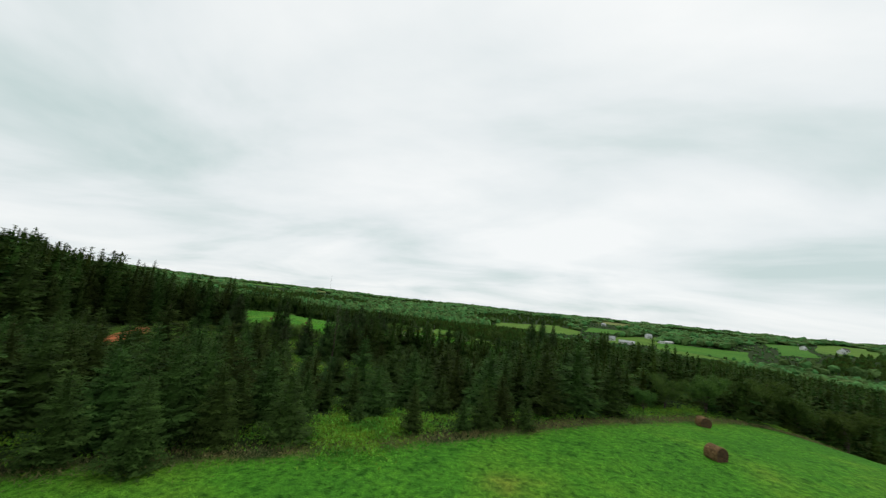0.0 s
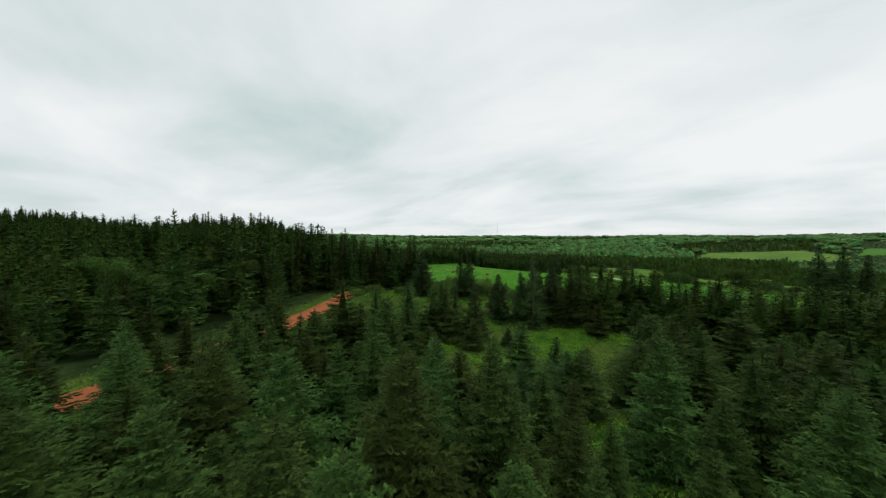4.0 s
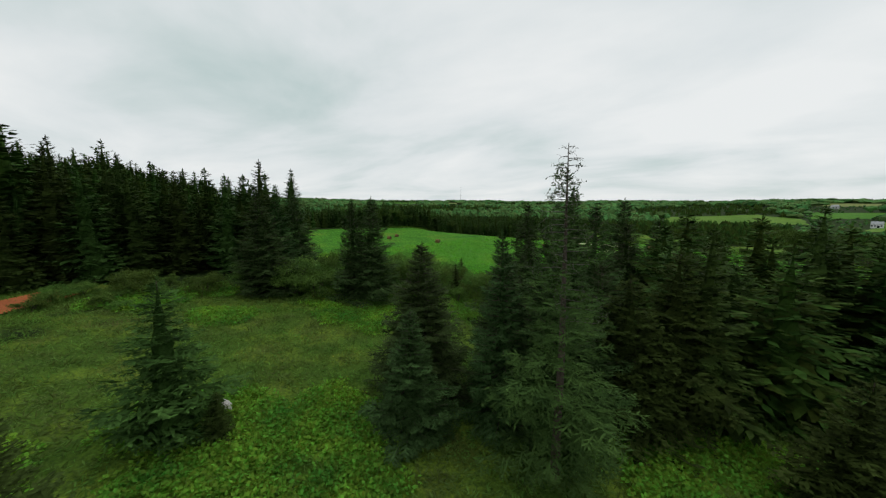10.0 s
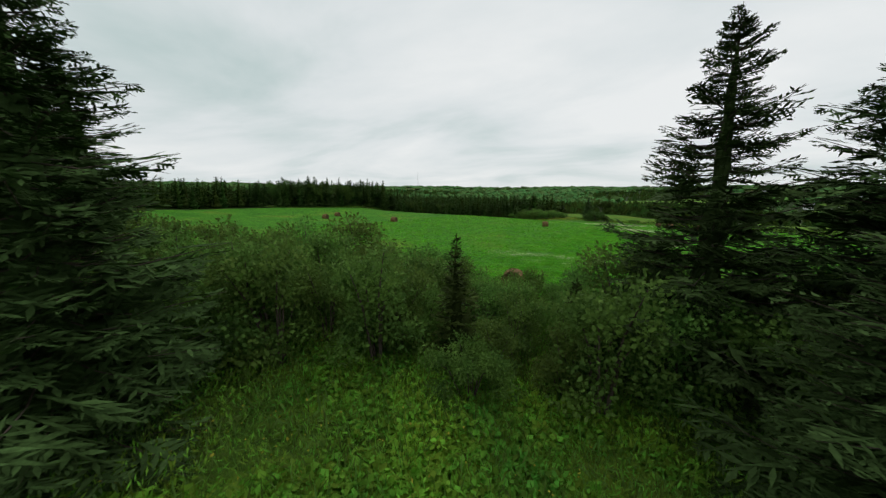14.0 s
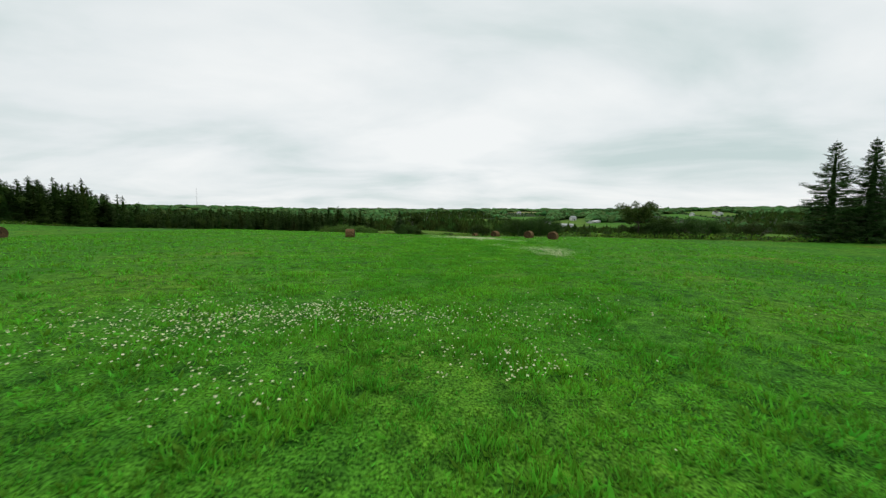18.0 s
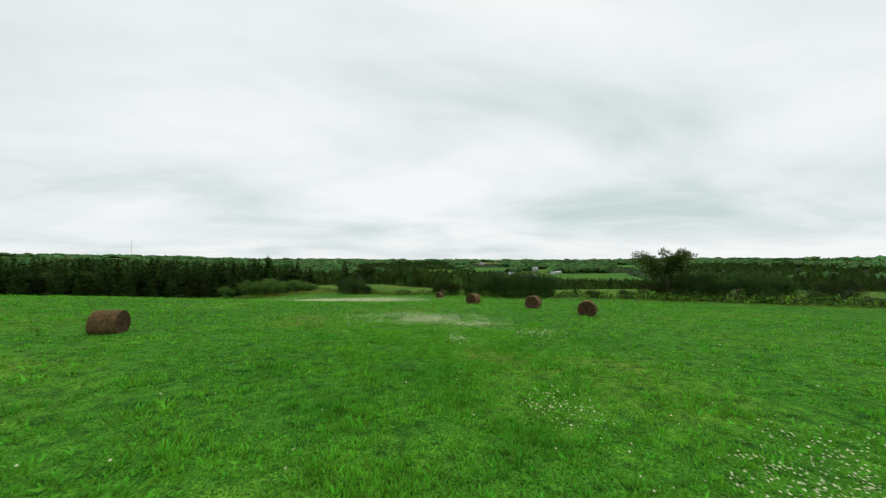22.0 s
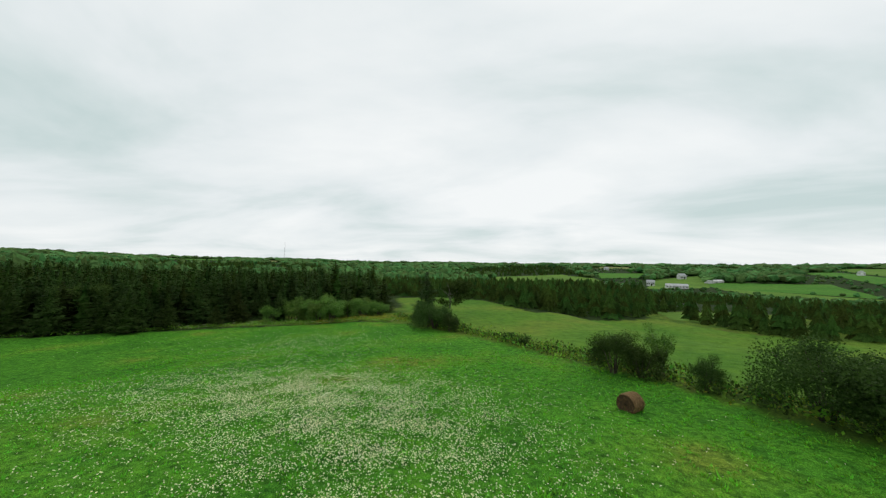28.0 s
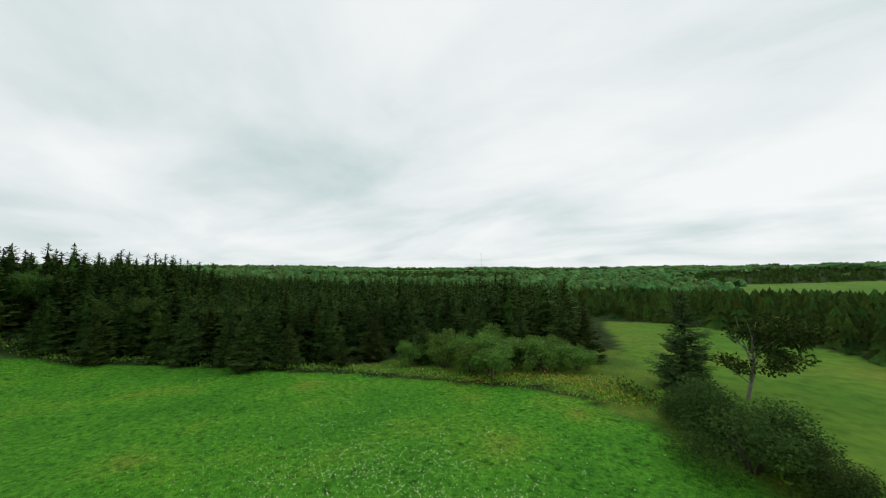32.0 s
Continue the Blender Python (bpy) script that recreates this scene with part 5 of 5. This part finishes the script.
# the half-dead larch beside the flight line
def larch(x, y, h):
    root = new("larch_tree")
    v, f = tube([(0, 0, -0.3), (0.1, 0, h * 0.4), (0, 0.1, h * 0.8), (0, 0, h)], [0.24, 0.16, 0.06, 0.015], 8)
    mesh_object("trunk", v, f, BARK, root, shade=True)
    mesh_object("crown", *spruce_parts(101, h * 0.93, 3.6, step=0.5, arms=7, twigs=6, low=0.6, ragged=0.4, thin=True, fine=7, fat=0.6, taper=0.95, gaps=0.1), LARCH, root)
    rg = np.random.default_rng(102)
    B, T = [], []
    for i in range(64):
        z = h * (0.5 + 0.49 * (i / 63) ** 0.8)
        a = 2.4 * i + rg.normal(0, 0.5)
        L = (0.25 + 3.6 * (1 - z / h) ** 0.8) * rg.uniform(0.4, 1.15)
        out = np.array([math.cos(a), math.sin(a), 0])
        p = [np.array([0, 0, z]), out * L * 0.4 + (0, 0, z + 0.02 * L), out * L * 0.75 + (0, 0, z + 0.02 * L), out * L + (0, 0, z + rg.uniform(-0.1, 0.3) * L)]
        twig = [tube(p, [0.024, 0.016, 0.01, 0.003], 4)]
        for k in range(int(4 + 4 * L)):
            u = rg.uniform(0.2, 1.0)
            q = p[1] + (p[3] - p[1]) * u
            e = q + out * 0.12 + rg.normal(0, 0.2, 3) * (0.5 + 0.3 * L) + (0, 0, -0.05)
            twig.append(tube([q, (q + e) / 2 + rg.normal(0, 0.04, 3), e], [0.009, 0.006, 0.002], 3))
            if z < 0.95 * h:
                for c in range(6 if z < 0.74 * h else 3):
                    t = q + (e - q) * rg.random()
                    B.append(t)
                    T.append(t + rg.normal(0, 0.1, 3) + (0, 0, 0.02))
        mesh_object("dead_twig", *join(twig), TWIGWOOD, root)
    B, T = np.array(B), np.array(T)
    mesh_object("foliage", *blades(B, T, np.full(len(B), 0.03), rg.normal(0, 1, B.shape), rg), LARCH, root)
    root.matrix_basis = pose(x, y, zof(x, y), 0, 0, 0)
    return tagged(root, "tall half-dead larch with bare grey top twigs", "tree")


larch(20.3, -27.8, 15.7)


# a pale field stone in the weeds
def field_stone(x, y):
    bm = bmesh.new()
    bmesh.ops.create_icosphere(bm, subdivisions=3, radius=0.5)
    for p in bm.verts:
        p.co = Vector((p.co.x * 1.5, p.co.y * 0.8, p.co.z * 0.7)) * (1 + 0.25 * noise.noise(p.co * 2.2))
    me = bpy.data.meshes.new("field_stone")
    bm.to_mesh(me)
    bm.free()
    me.shade_smooth()
    me.materials.append(STONE)
    ob = new("field_stone", me)
    ob.matrix_basis = pose(x, y, zof(x, y) + 0.2, 0, 8, 30)
    return tagged(ob, "pale weathered field stone lying in weeds", "stone")


field_stone(3.8, -36.1)


# ---------------------------------------------------------------- grass, weeds and flowers
def strew(name, base, tip, width, mat, label, category, tri=True, upright=False):
    """Thousands of thin leaves in one mesh."""
    n = len(base)
    d = tip - base
    side = np.cross(d, rng.normal(0, 1, (n, 3)) + (0, 0, 0.001))
    side[:, 2] *= 0.3
    side /= np.linalg.norm(side, axis=1)[:, None] + 1e-9
    side *= width[:, None]
    if tri:
        v = np.stack([base - side, base + side, tip], 1)
    else:
        m = base + d * 0.5
        v = np.stack([base, m + side, tip, m - side], 1)
    k = v.shape[1]
    me = bpy.data.meshes.new(name)
    me.vertices.add(n * k)
    me.vertices.foreach_set("co", v.astype(np.float32).ravel())
    me.loops.add(n * k)
    me.loops.foreach_set("vertex_index", np.arange(n * k, dtype=np.int32))
    me.polygons.add(n)
    me.polygons.foreach_set("loop_start", np.arange(0, n * k, k, dtype=np.int32))
    me.update(calc_edges=True)
    me.materials.append(mat)
    return tagged(new(name, me), label, category, kind="stuff")


def on_ground(x, y):
    return np.column_stack([x, y, height(x, y) - 0.02])


def lush(x, y):
    """How thick the growth stands, 0 to 1."""
    return np.clip(0.5 + 0.28 * np.sin(x * 1.9 + 1.3 * np.sin(y * 1.1)) + 0.28 * np.sin(y * 2.3 + 1.7 * np.sin(x * 0.8)) + 0.15 * np.sin(x * 5.1 - y * 4.3), 0, 1)


def grass(n, x, y, low, high, wide, name, mat=GRASS, label="short green hay grass regrowing after mowing", lean=0.5):
    k = rng.random(len(x)) < 0.6 + 0.4 * lush(x, y)
    x, y = x[k], y[k]
    b = on_ground(x, y)
    L = (low + (high - low) * lush(x, y) ** 2) * rng.uniform(0.6, 1.3, len(x))
    t = b + np.column_stack([rng.normal(0, lean, len(x)) * L, rng.normal(0, lean, len(x)) * L, L])
    strew(name, b, t, wide * rng.uniform(0.6, 1.3, len(x)), mat, label, "grass")


px = np.interp(np.arange(0, 64, 1.0), PATHXY[33:54, 1], PATHXY[33:54, 0])


def tussocks(x, y, per, spread, low, high, wide, name):
    """Grass in small tufts, each tuft's blades leaning outwards."""
    k = inside(x, y, HAYFIELD)
    x, y = x[k], y[k]
    top = (low + (high - low) * lush(x, y) ** 1.5) * rng.uniform(0.7, 1.3, len(x))
    size = spread * rng.uniform(0.6, 1.3, len(x))
    x, y, top, size = (np.repeat(c, per) for c in (x, y, top, size))
    a, u = rng.random(len(x)) * 6.283, np.sqrt(rng.random(len(x)))
    dx, dy = np.cos(a) * u * size, np.sin(a) * u * size
    b = on_ground(x + dx, y + dy)
    L = top * (1.1 - 0.5 * u) * rng.uniform(0.6, 1.2, len(x))
    t = b + np.column_stack([dx * 0.7 + rng.normal(0, 0.3, len(x)) * L, dy * 0.7 + rng.normal(0, 0.3, len(x)) * L, L])
    strew(name, b, t, wide * rng.uniform(0.6, 1.3, len(x)), GRASS, "short green hay grass regrowing in tufts after mowing", "grass")


n1 = 30000
y1 = rng.uniform(3, 62, n1)
x1 = np.interp(y1, np.arange(0, 64, 1.0), px) + rng.normal(0, 1, n1) * (2.6 + 4.5 * rng.random(n1))
tussocks(x1, y1, 14, 0.1, 0.06, 0.2, 0.016, "near_hay_grass")
n2 = 34000
x2, y2 = rng.uniform(-45, 42, n2), rng.uniform(0, 130, n2)
tussocks(x2, y2, 8, 0.2, 0.08, 0.26, 0.04, "hay_grass")
n3 = 60000
x3, y3 = rng.uniform(-40, 36, n3), rng.uniform(2, 125, n3)
k3 = inside(x3, y3, HAYFIELD) & (np.sin(x3 * 2.3 + 2 * np.sin(y3 * 0.7)) * np.sin(y3 * 1.9 + np.sin(x3 * 1.3)) + rng.normal(0, 0.25, n3) > 0.55)
grass(n3, x3[k3], y3[k3], 0.07, 0.17, 0.03, "clover_tufts", DARKTUFT, "darker green clover and grass tufts in the hay field", 0.8)


def weeds(poly, n, mat, size, wide, name, label, keep=lambda x, y: np.ones(len(x), bool), lift=0.35, up=0.35):
    xs, ys = zip(*poly)
    x, y = rng.uniform(min(xs), max(xs), n), rng.uniform(min(ys), max(ys), n)
    k = inside(x, y, poly) & keep(x, y) & (road_distance(x, y) > 2.4)
    x, y = x[k], y[k]
    b = on_ground(x, y)
    b[:, 2] += rng.random(len(x)) * lift * (0.4 + lush(x * 0.5, y * 0.5))
    d = rng.normal(0, 0.6, (len(x), 3)) + (0, 0, up)
    d /= np.linalg.norm(d, axis=1)[:, None]
    L = size * rng.uniform(0.5, 1.4, len(x))
    strew(name, b, b + d * L[:, None], L * wide, mat, label, "weeds", tri=False)


ROUGH = CLEARING[:2] + [(8, -72), (-8, -58), (-22, -44), (-30, -30), (-18, -12), (-8, -2), (10, -2), (22, -10), (44, -16), (54, -34), (52, -56)]
bright = leafy_patch
weeds(ROUGH, 360000, WEED, 0.2, 0.34, "clearing_weeds", "thick leafy green weeds and bracken", bright, 0.5)
weeds(ROUGH, 120000, WEEDGRASS, 0.42, 0.06, "clearing_grass", "tall rough grass of the clearing", lambda x, y: ~bright(x, y) | (rng.random(len(x)) < 0.4), 0.15)


def mounds(poly, n, mat, name, label, low, high, leaf, per, wide=0.38, keep=None):
    """Low domes of small leaves."""
    xs, ys = zip(*poly)
    x, y = rng.uniform(min(xs), max(xs), n), rng.uniform(min(ys), max(ys), n)
    k = inside(x, y, poly) & (road_distance(x, y) > 2.6)
    if keep is not None:
        k &= keep(x, y)
    x, y = np.repeat(x[k], per), np.repeat(y[k], per)
    r = np.repeat(rng.uniform(low, high, int(k.sum())), per)
    a, u = rng.random(len(x)) * 6.283, rng.random(len(x)) ** 0.5
    b = on_ground(x + np.cos(a) * u * r * 1.3, y + np.sin(a) * u * r * 1.3)
    b[:, 2] += r * np.sqrt(1 - 0.95 * u * u) * rng.uniform(0.75, 1.0, len(x))
    d = np.column_stack([np.cos(a) * (0.4 + u), np.sin(a) * (0.4 + u), rng.uniform(-0.3, 0.5, len(x))]) + rng.normal(0, 0.3, (len(x), 3))
    d /= np.linalg.norm(d, axis=1)[:, None]
    L = leaf * rng.uniform(0.6, 1.4, len(x))
    strew(name, b, b + d * L[:, None], L * wide, mat, label, "weeds", tri=False)


mounds(ROUGH, 36000, WEED, "leafy_mounds", "low mounds of bright leafy weeds", 0.18, 0.45, 0.2, 22, keep=lambda x, y: bright(x, y))
mounds(ROUGH, 14000, WEEDGRASS, "grass_mounds", "rough olive grass tussocks of the clearing", 0.14, 0.3, 0.3, 14, 0.1, keep=lambda x, y: ~bright(x, y))
weeds(ROUGH, 2600, YELLOWFLOWER, 0.12, 0.4, "clearing_flowers", "small yellow flowers among weeds", lambda x, y: bright(x + 6, y - 3) & (lush(x * 0.2, y * 0.2) > 0.6), 0.6)


weeds(GLADE, 9000, WEED, 0.24, 0.3, "glade_weeds", "bright leafy weeds in the glade between young spruces", lift=0.5)

GAPFLOOR = [(-14, -20), (-6, -18), (6, -14), (14, -12), (16, 0), (0, 0), (-14, -4), (-22, -12)]
weeds(GAPFLOOR, 110000, WEED, 0.17, 0.11, "gap_tall_weeds", "tall bright weeds under the gap shrubs", lift=0.75, up=1.0)
weeds([(-4, -20), (6, -15), (6, -9), (-4, -12)], 500, YELLOWFLOWER, 0.08, 0.4, "gap_flowers", "small yellow flowers in the tall weeds", lift=0.9)
weeds(GAPFLOOR, 26000, WEEDGRASS, 0.55, 0.03, "gap_tall_grass", "tall rough grass under the gap shrubs", lift=0.3, up=1.3)


def verge(line, half, n, mat, size, wide, name, label, lift):
    """Growth along a line of the plan."""
    p = np.array(line, float)
    seg = rng.integers(0, len(p) - 1, n)
    ln = np.hypot(*(p[1:] - p[:-1]).T)
    seg = rng.choice(len(p) - 1, n, p=ln / ln.sum())
    q = p[seg] + (p[seg + 1] - p[seg]) * rng.random((n, 1)) + rng.normal(0, half, (n, 2))
    b = on_ground(q[:, 0], q[:, 1])
    b[:, 2] += rng.random(n) * lift * (0.4 + lush(q[:, 0] * 0.4, q[:, 1] * 0.4))
    d = rng.normal(0, 0.55, (n, 3)) + (0, 0, 0.6)
    d /= np.linalg.norm(d, axis=1)[:, None]
    L = size * rng.uniform(0.5, 1.4, n)
    strew(name, b, b + d * L[:, None], L * wide, mat, label, "weeds", tri=False)


verge([(60, -86), (57, -76), (50, -66), (44, -60)], 1.6, 16000, WEED, 0.24, 0.26, "glade_growth", "thick green growth along the glade", 0.5)
NORTHHEDGE = [(-114, 60), (-104, 97), (-96, 114), (-88, 127.5), (-73, 138), (-57, 148), (-47, 153), (-30, 158), (-22, 156)]
STARTEDGE = [(36, -107), (45, -97.5), (53, -90.5), (60, -84.5), (67, -78.5), (76, -69.5), (88, -58.5), (101, -46.5), (116, -39.5)]
SOUTHEDGE = [(-75, 6.5), (-40, 0.5), (-14, -3.5), (0, 0.5), (20, 3.5), (56, 6.5)]
verge(EASTHEDGE, 0.9, 9000, HEDGE_LEAF, 0.3, 0.3, "hedge_scrub", "low dark scrub along the hedge line", 1.1)
verge(EASTHEDGE, 1.3, 6000, WEED, 0.4, 0.28, "hedge_weeds", "tangled green weeds along the hedge", 0.9)
verge(EASTHEDGE[4:], 1.2, 2400, YELLOWFLOWER, 0.1, 0.4, "hedge_goldenrod", "yellow goldenrod along the hedge", 0.9)
verge(NORTHHEDGE, 1.0, 6000, WEED, 0.35, 0.25, "field_edge_weeds", "rough weeds along the forest edge", 0.6)
verge(NORTHHEDGE, 0.9, 2600, WHITEFLOWER, 0.09, 0.5, "edge_white_flowers", "white flower heads along the forest edge", 0.7)
verge([(-21, 157), (-28, 161), (-34, 159), (-40, 154)], 1.6, 1800, YELLOWFLOWER, 0.18, 0.4, "goldenrod_patch", "yellow goldenrod below the willows", 0.8)
verge(STARTEDGE, 0.9, 30000, STRAWGRASS, 0.32, 0.04, "edge_dry_grass", "tall straw-coloured grass at the field edge", 0.2)
verge([(p[0] - 3.5, p[1] + 3.5) for p in STARTEDGE], 2.2, 36000, WEED, 0.2, 0.24, "edge_weeds", "leafy weeds between field edge and spruces", 0.5)
verge(SOUTHEDGE, 1.2, 6000, WEED, 0.4, 0.25, "gap_weeds", "rough weeds along the field gap", 0.6)
verge([(p[0] + 1.9, p[1] + 2.2) for p in ROADLINE], 1.1, 16000, WEEDGRASS, 0.34, 0.07, "road_verge_grass", "grass verge of the clay road", 0.1)
verge([(p[0] - 2.4, p[1] - 2.6) for p in ROADLINE], 1.1, 16000, WEEDGRASS, 0.36, 0.07, "road_verge_grass", "grass verge of the clay road", 0.1)


def daisies(spots, name, label, low=0.044, high=0.088):
    """White flower heads in loose drifts."""
    b = []
    for x, y, sx, sy, n in spots:
        n = int(n * (3.6 if low > 0.032 else 6.0 if n > 250 else 2.6))
        q = np.column_stack([rng.normal(x, sx, n), rng.normal(y, sy, n)])
        k = rng.random(n) < 0.15 + 0.85 * lush(q[:, 0] * 0.5 + q[:, 1] * 0.4, q[:, 1] * 0.6 - q[:, 0] * 0.3)
        b.append(q[k])
    q = np.vstack(b)
    q = q[inside(q[:, 0], q[:, 1], HAYFIELD)]
    p = on_ground(q[:, 0], q[:, 1])
    p[:, 2] += rng.uniform(0.1, 0.3, len(p))
    d = np.column_stack([rng.normal(0, 1, (len(p), 2)), rng.normal(0, 0.25, len(p))])
    d /= np.linalg.norm(d, axis=1)[:, None]
    L = rng.uniform(low, high, len(p))
    strew(name, p, p + d * L[:, None], L * 0.5, WHITEFLOWER, label, "flowers", tri=False)


daisies([(-10, 106, 7, 4.5, 9500), (-15, 111, 8, 3, 3000), (-4, 100, 5, 4, 3200), (0, 97, 4, 5, 1200), (-22, 103, 6, 4, 900), (-28, 131, 6, 5, 1200), (-34, 136, 12, 6, 700), (-20, 120, 6, 5, 600)], "daisy_drifts", "drifts of small white daisies in the hay field")
daisies([(4, 62.5, 2.4, 1.8, 1500), (6.4, 60, 1.4, 1.2, 420), (5.0, 54.9, 0.4, 0.6, 110), (10, 56.9, 1.0, 0.8, 160), (9.6, 41.6, 1.3, 1.4, 420), (8.4, 37.6, 0.8, 1.7, 420), (6.1, 46.2, 0.5, 0.8, 80), (0.5, 31, 9, 9, 160),
         (-4.6, 18.6, 1.5, 0.8, 330), (-1.4, 18.6, 0.7, 0.7, 130), (1.2, 18.4, 1.5, 0.9, 140), (0.6, 16.2, 0.6, 0.4, 60), (-6.4, 17.2, 1.6, 1.0, 200), (3, 20, 1.6, 1.0, 70), (-3.4, 15.4, 0.5, 0.5, 50), (6, 6.5, 0.8, 0.9, 60), (0, 75, 14, 12, 400), (30, 60, 14, 10, 300), (24, 88, 8, 7, 420)], "scattered_daisies", "scattered small white daisies in the hay grass", 0.028, 0.062)
verge([(1.0, 8.6), (1.5, 8.6)], 0.16, 70, YELLOWFLOWER, 0.1, 0.4, "yellow_weed", "yellow flowering weed in the grass", 0.25)
verge([(6.2, 12.3), (6.6, 12.3)], 0.16, 70, YELLOWFLOWER, 0.1, 0.4, "yellow_weed", "yellow flowering weed in the grass", 0.25)

for ob in [o for kind in PATTERNS.values() for o in kind] + BUSH + HEDGEBUSH + WILLOW + OPEN + [BROAD, BIRCH, WINDBENT, DEADBRUSH]:
    far_off(ob)
